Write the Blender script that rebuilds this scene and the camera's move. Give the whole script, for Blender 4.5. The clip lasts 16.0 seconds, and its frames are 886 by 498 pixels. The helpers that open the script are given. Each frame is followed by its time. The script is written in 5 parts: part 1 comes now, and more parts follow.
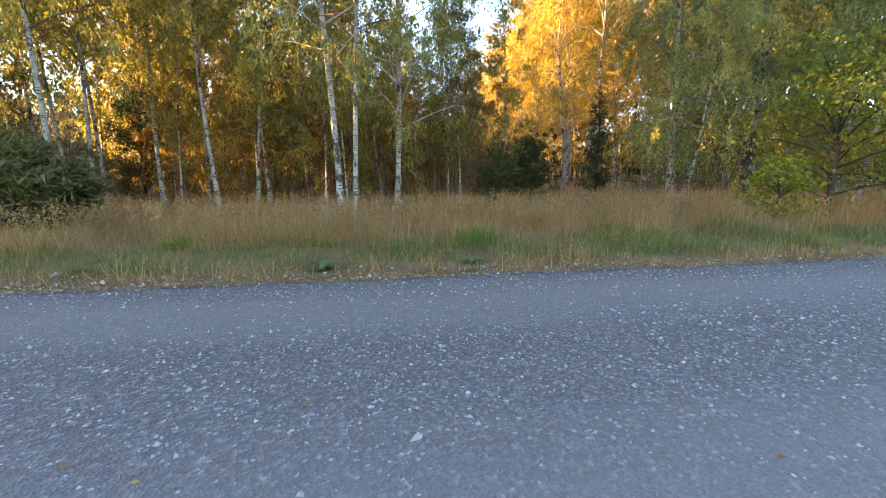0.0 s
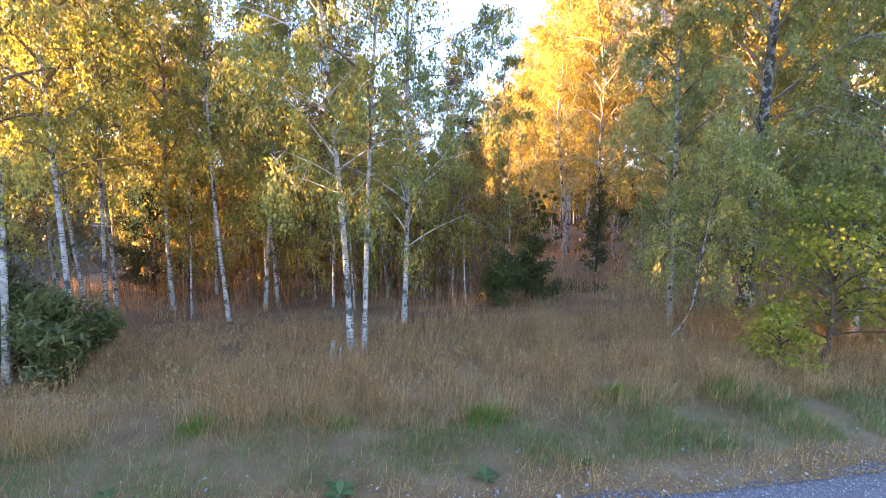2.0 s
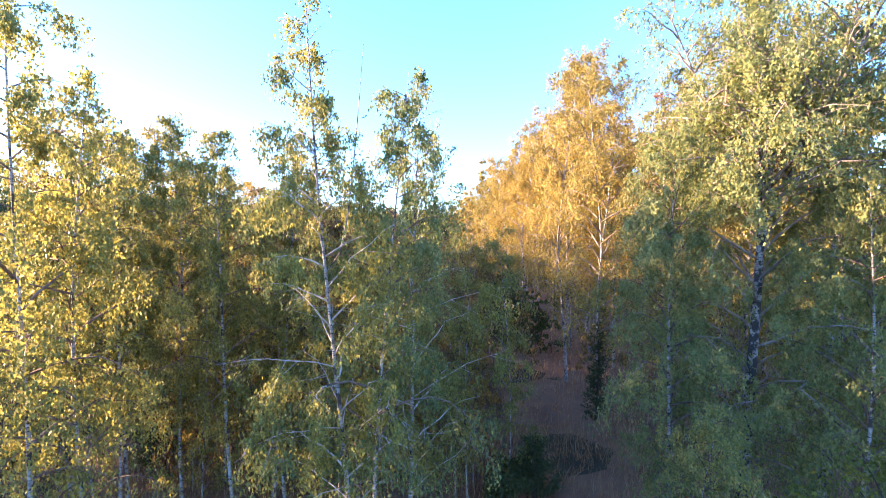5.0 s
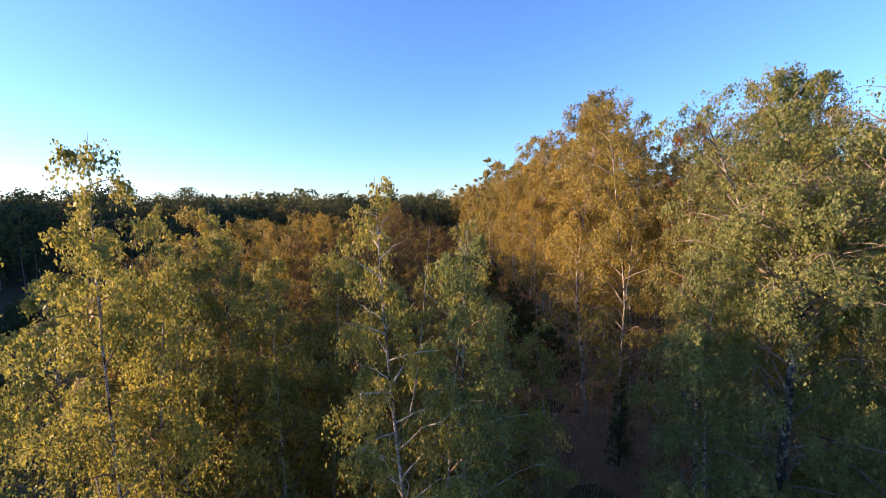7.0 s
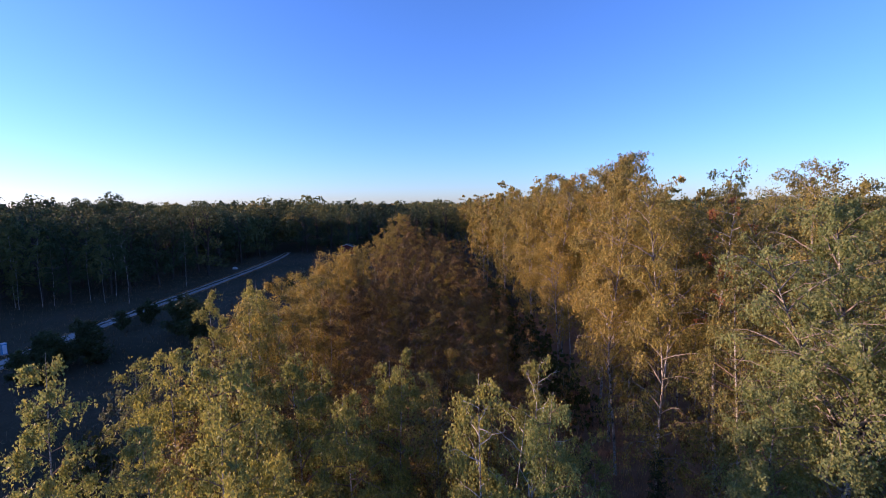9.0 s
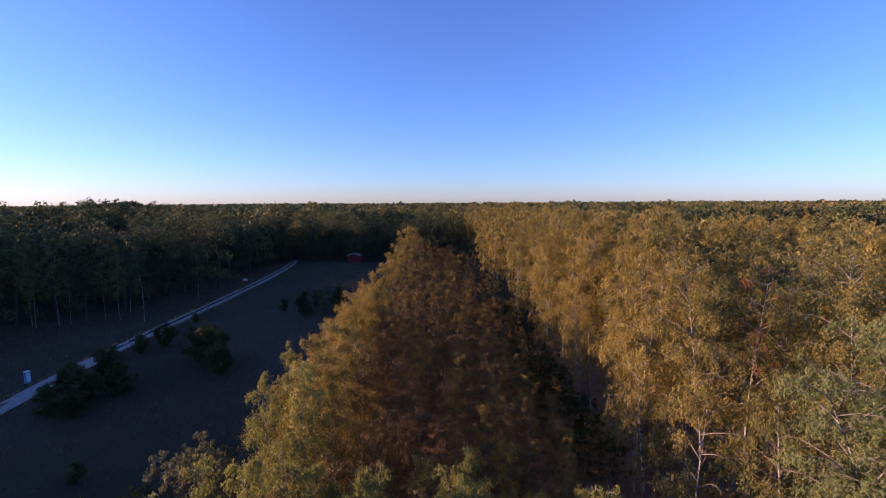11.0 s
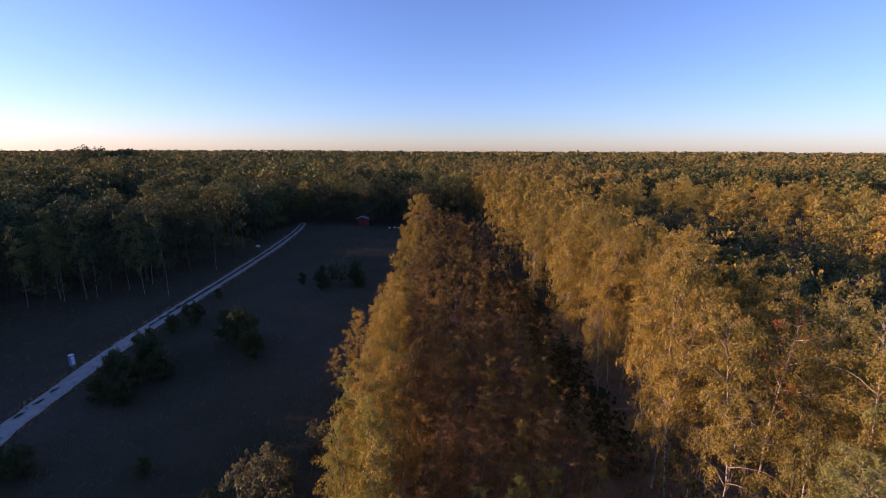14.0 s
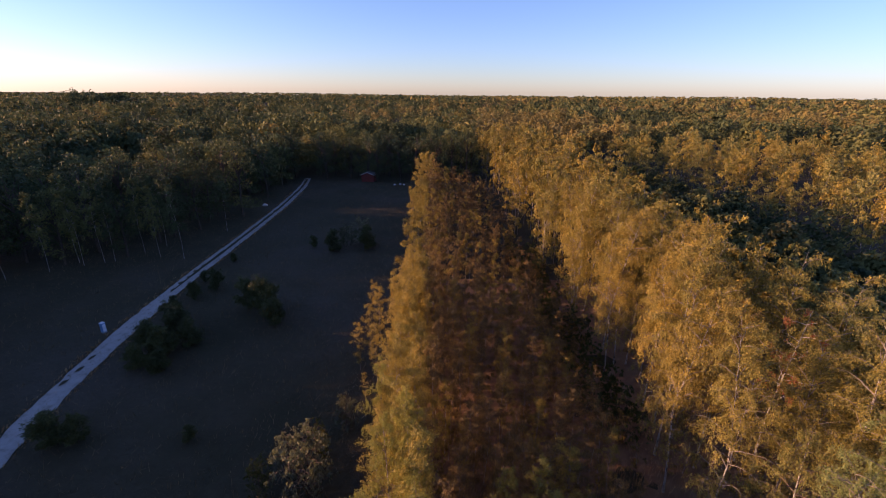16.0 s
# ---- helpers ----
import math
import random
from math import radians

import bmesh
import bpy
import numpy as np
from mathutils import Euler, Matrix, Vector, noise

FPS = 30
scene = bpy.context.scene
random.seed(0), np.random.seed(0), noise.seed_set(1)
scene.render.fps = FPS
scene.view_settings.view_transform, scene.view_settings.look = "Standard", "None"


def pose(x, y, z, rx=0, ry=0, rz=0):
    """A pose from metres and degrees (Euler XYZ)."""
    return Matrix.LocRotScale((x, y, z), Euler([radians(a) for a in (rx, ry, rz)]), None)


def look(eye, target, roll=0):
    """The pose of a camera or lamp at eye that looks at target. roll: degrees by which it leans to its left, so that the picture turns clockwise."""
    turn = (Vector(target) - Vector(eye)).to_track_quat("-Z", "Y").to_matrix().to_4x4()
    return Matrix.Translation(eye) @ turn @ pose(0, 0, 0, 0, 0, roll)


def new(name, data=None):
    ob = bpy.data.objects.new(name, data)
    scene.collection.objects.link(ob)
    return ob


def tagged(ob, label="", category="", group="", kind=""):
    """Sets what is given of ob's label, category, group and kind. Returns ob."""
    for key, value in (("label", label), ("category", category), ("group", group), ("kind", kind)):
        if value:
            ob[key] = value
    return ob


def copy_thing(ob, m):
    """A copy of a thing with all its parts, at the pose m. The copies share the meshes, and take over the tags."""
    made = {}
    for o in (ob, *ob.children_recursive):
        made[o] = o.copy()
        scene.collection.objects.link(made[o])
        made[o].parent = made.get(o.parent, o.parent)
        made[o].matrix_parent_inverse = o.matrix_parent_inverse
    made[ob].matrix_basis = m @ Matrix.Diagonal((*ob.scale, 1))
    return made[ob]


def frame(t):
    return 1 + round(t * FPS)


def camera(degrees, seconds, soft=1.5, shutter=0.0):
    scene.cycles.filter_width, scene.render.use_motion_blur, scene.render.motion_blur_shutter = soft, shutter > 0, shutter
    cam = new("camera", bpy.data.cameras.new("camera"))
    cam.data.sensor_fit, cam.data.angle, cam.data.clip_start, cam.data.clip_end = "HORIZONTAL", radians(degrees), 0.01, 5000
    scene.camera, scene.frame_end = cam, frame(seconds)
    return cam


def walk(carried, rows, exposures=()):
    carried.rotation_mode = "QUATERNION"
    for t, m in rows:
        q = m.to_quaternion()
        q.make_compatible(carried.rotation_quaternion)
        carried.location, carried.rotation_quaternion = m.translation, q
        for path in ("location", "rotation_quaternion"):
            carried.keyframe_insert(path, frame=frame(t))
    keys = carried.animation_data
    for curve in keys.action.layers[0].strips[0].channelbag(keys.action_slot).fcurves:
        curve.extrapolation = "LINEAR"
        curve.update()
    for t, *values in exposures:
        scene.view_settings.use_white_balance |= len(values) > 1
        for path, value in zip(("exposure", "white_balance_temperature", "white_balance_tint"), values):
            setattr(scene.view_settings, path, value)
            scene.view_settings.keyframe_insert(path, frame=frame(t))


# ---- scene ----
cam = camera(91.3, 16.0, soft=0.7, shutter=0.2)
PATH = [
    (0.0, pose(0.000, 0.000, 0.900, 80.50, 0.40, 0.00)),
    (0.5, pose(-0.005, 0.002, 1.199, 81.70, 0.30, 0.00)),
    (1.0, pose(-0.069, 0.058, 1.611, 82.80, 0.30, 0.00)),
    (1.5, pose(-0.092, 0.054, 2.155, 83.70, 0.10, 0.00)),
    (2.0, pose(-0.161, 0.084, 2.823, 84.30, -0.10, -0.10)),
    (2.5, pose(-0.155, 0.104, 3.594, 84.80, -0.20, 0.10)),
    (3.0, pose(-0.176, 0.105, 4.450, 85.40, -0.30, 0.10)),
    (3.5, pose(-0.183, 0.091, 5.342, 86.10, -0.40, 0.00)),
    (4.0, pose(-0.177, 0.041, 6.220, 86.80, -0.40, 0.00)),
    (4.5, pose(-0.137, -0.009, 7.180, 87.40, -0.40, 0.20)),
    (5.2, pose(-0.231, -0.068, 8.494, 87.22, -0.10, 0.28)),
    (5.9, pose(-0.564, -0.111, 9.761, 85.82, 0.49, 0.12)),
    (6.4, pose(-0.898, -0.135, 10.647, 84.78, 0.87, 0.00)),
    (7.0, pose(-1.350, -0.160, 11.697, 84.20, 1.00, 0.00)),
    (7.5, pose(-1.736, -0.181, 12.568, 84.22, 0.90, 0.10)),
    (8.0, pose(-2.174, -0.181, 13.473, 84.15, 0.70, 0.20)),
    (8.5, pose(-2.630, -0.204, 14.328, 84.17, 0.60, 0.30)),
    (9.0, pose(-3.068, -0.223, 15.218, 84.10, 0.60, 0.30)),
    (9.5, pose(-3.541, -0.224, 16.107, 84.16, 0.60, 0.40)),
    (10.0, pose(-3.979, -0.247, 16.961, 84.11, 0.50, 0.50)),
    (10.8, pose(-4.708, -0.267, 18.367, 83.98, 0.36, 0.52)),
    (11.7, pose(-5.562, -0.289, 19.958, 83.17, 0.24, 0.38)),
    (12.5, pose(-6.312, -0.356, 21.273, 81.20, 0.10, 0.40)),
    (13.0, pose(-6.770, -0.422, 22.044, 79.47, 0.00, 0.50)),
    (13.5, pose(-7.210, -0.488, 22.816, 78.15, -0.10, 0.50)),
    (14.0, pose(-7.632, -0.516, 23.618, 77.12, -0.20, 0.50)),
    (14.5, pose(-8.107, -0.562, 24.405, 76.40, -0.20, 0.50)),
    (15.0, pose(-8.547, -0.592, 25.191, 74.73, -0.30, 0.50)),
    (15.5, pose(-9.023, -0.640, 25.961, 72.17, -0.40, 0.50)),
    (16.0, pose(-9.463, -0.706, 26.732, 70.20, -0.50, 0.50)),
]
EXPOSURES = [(0, 3.8, 14200, 27), (2, 4.15, 9500, 38), (3.5, 4.1, 7000, 34), (4.6, 3.55, 6200, 32), (6.7, 1.7, 6800, 27), (9, 1.1, 5800, 40), (12, 0.86, 6500, 48), (16, 1.1, 7500, 49)]
walk(cam, PATH, EXPOSURES)

# ---- world, sun ----
SUN_AZ = radians(-90)      # clockwise from +y
SUN_EL = radians(9.8)
world = bpy.data.worlds.new("sky")
scene.world = world
world.use_nodes = True
wn = world.node_tree.nodes
sky = wn.new("ShaderNodeTexSky")
sky.sky_type = 'NISHITA'
sky.sun_disc = False
sky.sun_elevation = SUN_EL
sky.sun_rotation = SUN_AZ
sky.altitude = 100
sky.air_density = 1.0
sky.dust_density = 0.3
sky.ozone_density = 5.5
wn["Background"].inputs["Strength"].default_value = 0.15
world.node_tree.links.new(sky.outputs[0], wn["Background"].inputs[0])
sun_data = bpy.data.lights.new("sun", 'SUN')
sun_data.energy = 4.8
sun_data.angle = radians(0.6)
sun_data.color = (1.0, 0.71, 0.40)
sun = new("sun", sun_data)
sun_from = Vector((math.sin(SUN_AZ) * math.cos(SUN_EL), math.cos(SUN_AZ) * math.cos(SUN_EL), math.sin(SUN_EL)))
sun.matrix_world = look(sun_from * 200, (0, 0, 0))


ROAD_SLOPE = 0.152         # the road's course: metres of y for each metre of x

# ---- materials ----
def base_material(name, rough=0.8, spec=0.3):
    mat = bpy.data.materials.new(name)
    mat.use_nodes = True
    nt = mat.node_tree
    b = nt.nodes["Principled BSDF"]
    b.inputs["Roughness"].default_value = rough
    b.inputs["Specular IOR Level"].default_value = spec
    return mat, nt, b


def add(nt, kind, **kw):
    n = nt.nodes.new("ShaderNode" + kind)
    for k, v in kw.items():
        n.inputs[k].default_value = v
    return n


def ramp(nt, fac, stops):
    r = nt.nodes.new("ShaderNodeValToRGB")
    el = r.color_ramp.elements
    while len(el) < len(stops):
        el.new(0.5)
    for e, (p, c) in zip(el, stops):
        e.position = p
        e.color = (*c, 1)
    nt.links.new(fac, r.inputs[0])
    return r.outputs[0]


def mix(nt, fac, a, b, mode='MIX'):
    m = nt.nodes.new("ShaderNodeMix")
    m.data_type = 'RGBA'
    m.blend_type = mode
    for sock, v in ((m.inputs[0], fac), (m.inputs[6], a), (m.inputs[7], b)):
        if isinstance(v, (int, float)):
            sock.default_value = v
        elif isinstance(v, tuple):
            sock.default_value = (*v, 1)
        else:
            nt.links.new(v, sock)
    return m.outputs[2]


def noise_out(nt, scale, detail=4, rough=0.6, stretch=None, co="Object"):
    tc = nt.nodes.new("ShaderNodeTexCoord")
    n = add(nt, "TexNoise", Scale=scale, Detail=detail, Roughness=rough)
    src = tc.outputs[co]
    if stretch:
        mp = nt.nodes.new("ShaderNodeMapping")
        mp.inputs["Scale"].default_value = stretch
        nt.links.new(src, mp.inputs[0])
        src = mp.outputs[0]
    nt.links.new(src, n.inputs[0])
    return n.outputs["Fac"]


def bump(nt, b, height, strength, dist=0.02):
    n = add(nt, "Bump", Strength=strength, Distance=dist)
    nt.links.new(height, n.inputs["Height"])
    nt.links.new(n.outputs[0], b.inputs["Normal"])


def leaf_material(name, stops, through_light=0.45, tree_shift=0.35):
    """Leaves: colour from leaf to leaf and from tree to tree, with light passing through."""
    mat, nt, b = base_material(name, 0.5, 0.22)
    geo = nt.nodes.new("ShaderNodeNewGeometry")
    info = nt.nodes.new("ShaderNodeObjectInfo")
    ma = nt.nodes.new("ShaderNodeMath")
    ma.operation = 'MULTIPLY_ADD'
    nt.links.new(info.outputs["Random"], ma.inputs[0])
    ma.inputs[1].default_value = tree_shift
    mb = nt.nodes.new("ShaderNodeMath")
    mb.operation = 'MULTIPLY'
    nt.links.new(geo.outputs["Random Per Island"], mb.inputs[0])
    mb.inputs[1].default_value = 1 - tree_shift
    nt.links.new(mb.outputs[0], ma.inputs[2])
    col = ramp(nt, ma.outputs[0], stops)
    nt.links.new(col, b.inputs["Base Color"])
    tr = nt.nodes.new("ShaderNodeBsdfTranslucent")
    bright = mix(nt, 1.0, col, (1.12, 1.12, 0.85), 'MULTIPLY')
    nt.links.new(bright, tr.inputs[0])
    mx = nt.nodes.new("ShaderNodeMixShader")
    mx.inputs[0].default_value = through_light
    nt.links.new(b.outputs[0], mx.inputs[1])
    nt.links.new(tr.outputs[0], mx.inputs[2])
    nt.links.new(mx.outputs[0], nt.nodes["Material Output"].inputs[0])
    return mat


LEAF_GREEN = leaf_material("birch_leaf_green", [(0.0, (0.11, 0.145, 0.055)), (0.5, (0.21, 0.24, 0.085)), (0.8, (0.30, 0.285, 0.09)), (1.0, (0.44, 0.35, 0.095))])
LEAF_YELLOW = leaf_material("birch_leaf_yellow", [(0.0, (0.105, 0.118, 0.042)), (0.4, (0.21, 0.212, 0.062)), (0.75, (0.325, 0.29, 0.074)), (1.0, (0.48, 0.385, 0.088))])
LEAF_GOLD = leaf_material("birch_leaf_gold", [(0.0, (0.085, 0.07, 0.022)), (0.45, (0.25, 0.195, 0.046)), (0.8, (0.38, 0.27, 0.058)), (1.0, (0.52, 0.335, 0.075))], 0.35, 0.25)
LEAF_STAND = leaf_material("birch_leaf_olive_gold", [(0.0, (0.075, 0.07, 0.023)), (0.45, (0.225, 0.192, 0.05)), (0.8, (0.35, 0.268, 0.062)), (1.0, (0.48, 0.345, 0.08))], 0.35, 0.25)
LEAF_OLIVE = leaf_material("birch_leaf_olive", [(0.0, (0.07, 0.074, 0.025)), (0.5, (0.19, 0.178, 0.055)), (1.0, (0.37, 0.295, 0.075))], 0.35, 0.25)
LEAF_BROWN = leaf_material("birch_leaf_brown", [(0.0, (0.06, 0.042, 0.024)), (0.5, (0.16, 0.106, 0.046)), (0.85, (0.28, 0.19, 0.06)), (1.0, (0.50, 0.34, 0.09))], 0.35, 0.25)
LEAF_RUST = leaf_material("sapling_leaf_rust", [(0.0, (0.14, 0.07, 0.03)), (0.5, (0.27, 0.145, 0.05)), (1.0, (0.44, 0.27, 0.075))], 0.45)
LEAF_OAK = leaf_material("oak_leaf", [(0.0, (0.09, 0.12, 0.026)), (0.6, (0.20, 0.215, 0.035)), (1.0, (0.42, 0.36, 0.048))])
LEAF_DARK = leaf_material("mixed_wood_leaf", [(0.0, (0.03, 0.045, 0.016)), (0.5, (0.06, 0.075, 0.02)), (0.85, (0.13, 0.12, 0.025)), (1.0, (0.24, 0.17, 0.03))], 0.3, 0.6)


def far_leaf(name, stops):
    """Far crowns: colour from tree to tree over some metres, little from leaf to leaf."""
    mat, nt, b = base_material(name, 0.7, 0.15)
    geo = nt.nodes.new("ShaderNodeNewGeometry")
    n = noise_out(nt, 0.11, 1, 0.5)
    fac = mix(nt, 0.22, ramp(nt, n, [(0.36, (0, 0, 0)), (0.66, (1, 1, 1))]), geo.outputs["Random Per Island"])
    col = ramp(nt, fac, stops)
    nt.links.new(col, b.inputs["Base Color"])
    tr = nt.nodes.new("ShaderNodeBsdfTranslucent")
    nt.links.new(col, tr.inputs[0])
    mx = nt.nodes.new("ShaderNodeMixShader")
    mx.inputs[0].default_value = 0.2
    nt.links.new(b.outputs[0], mx.inputs[1])
    nt.links.new(tr.outputs[0], mx.inputs[2])
    nt.links.new(mx.outputs[0], nt.nodes["Material Output"].inputs[0])
    return mat


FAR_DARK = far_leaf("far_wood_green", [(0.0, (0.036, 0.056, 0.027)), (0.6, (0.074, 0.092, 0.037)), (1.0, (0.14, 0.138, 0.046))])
FAR_OLIVE = far_leaf("far_wood_olive", [(0.0, (0.085, 0.10, 0.037)), (0.6, (0.155, 0.152, 0.05)), (1.0, (0.24, 0.20, 0.058))])
FAR_GOLD = far_leaf("far_wood_gold", [(0.0, (0.125, 0.108, 0.042)), (0.6, (0.20, 0.158, 0.054)), (1.0, (0.29, 0.21, 0.064))])
LEAF_WILLOW = leaf_material("willow_leaf", [(0.0, (0.07, 0.08, 0.05)), (0.6, (0.13, 0.14, 0.085)), (1.0, (0.22, 0.22, 0.13))], 0.3)
LEAF_RED = leaf_material("rowan_leaf_red", [(0.0, (0.24, 0.08, 0.04)), (1.0, (0.36, 0.17, 0.06))], 0.35)
NEEDLE = leaf_material("pine_needle", [(0.0, (0.03, 0.045, 0.018)), (0.6, (0.065, 0.08, 0.026)), (1.0, (0.13, 0.125, 0.04))], 0.15)
GRASS_DRY = leaf_material("dry_grass_blade", [(0.0, (0.22, 0.105, 0.046)), (0.5, (0.40, 0.222, 0.092)), (1.0, (0.55, 0.365, 0.175))], 0.3, 0.1)
GRASS_RED = leaf_material("russet_grass_blade", [(0.0, (0.22, 0.105, 0.055)), (0.5, (0.42, 0.225, 0.11)), (1.0, (0.58, 0.37, 0.19))], 0.3, 0.1)
FIELD_GRASS = leaf_material("field_grass_blade", [(0.0, (0.09, 0.06, 0.034)), (0.5, (0.16, 0.11, 0.06)), (1.0, (0.25, 0.18, 0.10))], 0.3, 0.1)
GRASS_GREEN = leaf_material("green_grass_blade", [(0.0, (0.05, 0.10, 0.03)), (0.6, (0.10, 0.17, 0.05)), (1.0, (0.22, 0.24, 0.09))], 0.3, 0.1)
GRASS_BRIGHT = leaf_material("fresh_grass_blade", [(0.0, (0.05, 0.13, 0.02)), (1.0, (0.13, 0.25, 0.045))], 0.3, 0.1)
WEED = leaf_material("dock_leaf", [(0.0, (0.03, 0.07, 0.025)), (1.0, (0.07, 0.14, 0.045))], 0.2, 0.1)
LITTER = leaf_material("fallen_leaf", [(0.0, (0.16, 0.07, 0.035)), (0.6, (0.34, 0.16, 0.06)), (1.0, (0.48, 0.29, 0.09))], 0.15, 0.1)


def birch_bark(name="birch_bark", patches=0.52):
    mat, nt, b = base_material(name, 0.7, 0.25)
    fine = noise_out(nt, 3.0, 5, 0.65, (3, 3, 14))
    big = noise_out(nt, 1.3, 4, 0.6, (4, 4, 3))
    white = ramp(nt, noise_out(nt, 9.0, 3), [(0.3, (0.21, 0.185, 0.155)), (0.7, (0.45, 0.415, 0.36))])
    c = mix(nt, ramp(nt, fine, [(0.53, (0, 0, 0)), (0.6, (1, 1, 1))]), white, (0.045, 0.04, 0.036))
    c = mix(nt, ramp(nt, big, [(patches, (0, 0, 0)), (patches + 0.06, (1, 1, 1))]), c, (0.06, 0.05, 0.042))
    nt.links.new(c, b.inputs["Base Color"])
    bump(nt, b, fine, 0.6, 0.01)
    return mat


def rough_bark(name, dark, light, sc=6):
    mat, nt, b = base_material(name, 0.9, 0.15)
    n = noise_out(nt, sc, 6, 0.7, (2, 2, 0.5))
    nt.links.new(ramp(nt, n, [(0.3, dark), (0.7, light)]), b.inputs["Base Color"])
    bump(nt, b, n, 0.8, 0.02)
    return mat


BIRCH = birch_bark()
OLD_BIRCH = birch_bark("old_birch_bark", 0.44)
BARK = rough_bark("dark_bark", (0.03, 0.024, 0.02), (0.12, 0.09, 0.07))
TWIG = rough_bark("birch_twig", (0.07, 0.045, 0.035), (0.26, 0.19, 0.14))
BARE_LIMB = rough_bark("bleached_birch_limb", (0.28, 0.25, 0.22), (0.58, 0.54, 0.48), 3)
PALE_LIMB = rough_bark("pale_birch_limb", (0.10, 0.075, 0.058), (0.34, 0.29, 0.24), 3)


def soil_material():
    mat, nt, b = base_material("field_soil", 0.95, 0.1)
    a = noise_out(nt, 0.05, 6, 0.65)
    f = noise_out(nt, 1.7, 6, 0.7)
    c = mix(nt, f, ramp(nt, a, [(0.35, (0.052, 0.053, 0.024)), (0.5, (0.088, 0.073, 0.04)), (0.65, (0.125, 0.10, 0.07))]), (0.04, 0.033, 0.021))
    nt.links.new(c, b.inputs["Base Color"])
    bump(nt, b, f, 0.9, 0.25)
    return mat


def verge_material():
    mat, nt, b = base_material("verge_litter", 0.95, 0.1)
    a = noise_out(nt, 1.1, 5, 0.65)
    f = noise_out(nt, 22, 6, 0.75)
    c = mix(nt, f, ramp(nt, a, [(0.35, (0.23, 0.14, 0.068)), (0.55, (0.34, 0.22, 0.11)), (0.7, (0.39, 0.31, 0.21))]), (0.15, 0.092, 0.054))
    nt.links.new(c, b.inputs["Base Color"])
    bump(nt, b, f, 1.0, 0.04)
    return mat


def floor_material():
    mat, nt, b = base_material("forest_litter", 0.95, 0.1)
    a = noise_out(nt, 0.8, 5, 0.65)
    f = noise_out(nt, 16, 6, 0.75)
    c = mix(nt, f, ramp(nt, a, [(0.35, (0.22, 0.13, 0.078)), (0.55, (0.32, 0.19, 0.105)), (0.7, (0.39, 0.26, 0.145))]), (0.13, 0.078, 0.05))
    nt.links.new(c, b.inputs["Base Color"])
    bump(nt, b, f, 1.0, 0.06)
    return mat


def gravel_material():
    mat, nt, b = base_material("crushed_stone_road", 0.85, 0.3)
    tc = nt.nodes.new("ShaderNodeTexCoord")
    v = add(nt, "TexVoronoi", Scale=75.0)
    nt.links.new(tc.outputs["Object"], v.inputs[0])
    v2 = add(nt, "TexVoronoi", Scale=190.0)
    nt.links.new(tc.outputs["Object"], v2.inputs[0])
    big = noise_out(nt, 0.9, 5, 0.6, (0.25, 1.7, 1))
    stone = ramp(nt, v.outputs["Color"], [(0.1, (0.048, 0.048, 0.05)), (0.6, (0.105, 0.105, 0.104)), (0.85, (0.2, 0.195, 0.19)), (1.0, (0.56, 0.54, 0.50))])
    dust = ramp(nt, v2.outputs["Color"], [(0.2, (0.145, 0.14, 0.138)), (0.9, (0.215, 0.205, 0.193))])
    sep = nt.nodes.new("ShaderNodeSeparateXYZ")
    nt.links.new(tc.outputs["Object"], sep.inputs[0])
    across = add(nt, "Math")
    across.operation = 'MULTIPLY_ADD'
    nt.links.new(sep.outputs["X"], across.inputs[0])
    across.inputs[1].default_value = -ROAD_SLOPE
    nt.links.new(sep.outputs["Y"], across.inputs[2])
    shift = add(nt, "Math")
    shift.operation = 'MULTIPLY_ADD'
    nt.links.new(big, shift.inputs[0])
    shift.inputs[1].default_value = 0.9
    nt.links.new(across.outputs[0], shift.inputs[2])
    span = add(nt, "MapRange")
    nt.links.new(shift.outputs[0], span.inputs["Value"])
    span.inputs["From Min"].default_value = 0.45
    span.inputs["From Max"].default_value = 4.45
    g = lambda v: (v, v, v)
    worn = ramp(nt, span.outputs[0], [(0.0, g(0.55)), (0.26, g(0.7)), (0.38, g(0.25)), (0.54, g(0.15)), (0.66, g(0.62)), (0.76, g(0.7)), (0.88, g(0.15))])
    c = mix(nt, worn, stone, dust)
    nt.links.new(c, b.inputs["Base Color"])
    bump(nt, b, v.outputs["Distance"], 0.7, 0.012)
    return mat


def track_material():
    mat, nt, b = base_material("sand_track", 0.9, 0.2)
    f = noise_out(nt, 1.2, 6, 0.7)
    g = noise_out(nt, 9, 4, 0.7)
    c = mix(nt, g, ramp(nt, f, [(0.36, (0.10, 0.09, 0.07)), (0.47, (0.28, 0.255, 0.235)), (0.7, (0.38, 0.355, 0.335))]), (0.36, 0.33, 0.29))
    nt.links.new(c, b.inputs["Base Color"])
    bump(nt, b, g, 0.5, 0.05)
    return mat


def pebble_material():
    mat, nt, b = base_material("pebble_stone", 0.7, 0.3)
    geo = nt.nodes.new("ShaderNodeNewGeometry")
    n = noise_out(nt, 60, 3)
    c = mix(nt, n, ramp(nt, geo.outputs["Random Per Island"], [(0.0, (0.15, 0.15, 0.155)), (0.4, (0.3, 0.3, 0.3)), (0.8, (0.42, 0.41, 0.40)), (1.0, (0.62, 0.60, 0.57))]), (0.3, 0.29, 0.28))
    nt.links.new(c, b.inputs["Base Color"])
    return mat


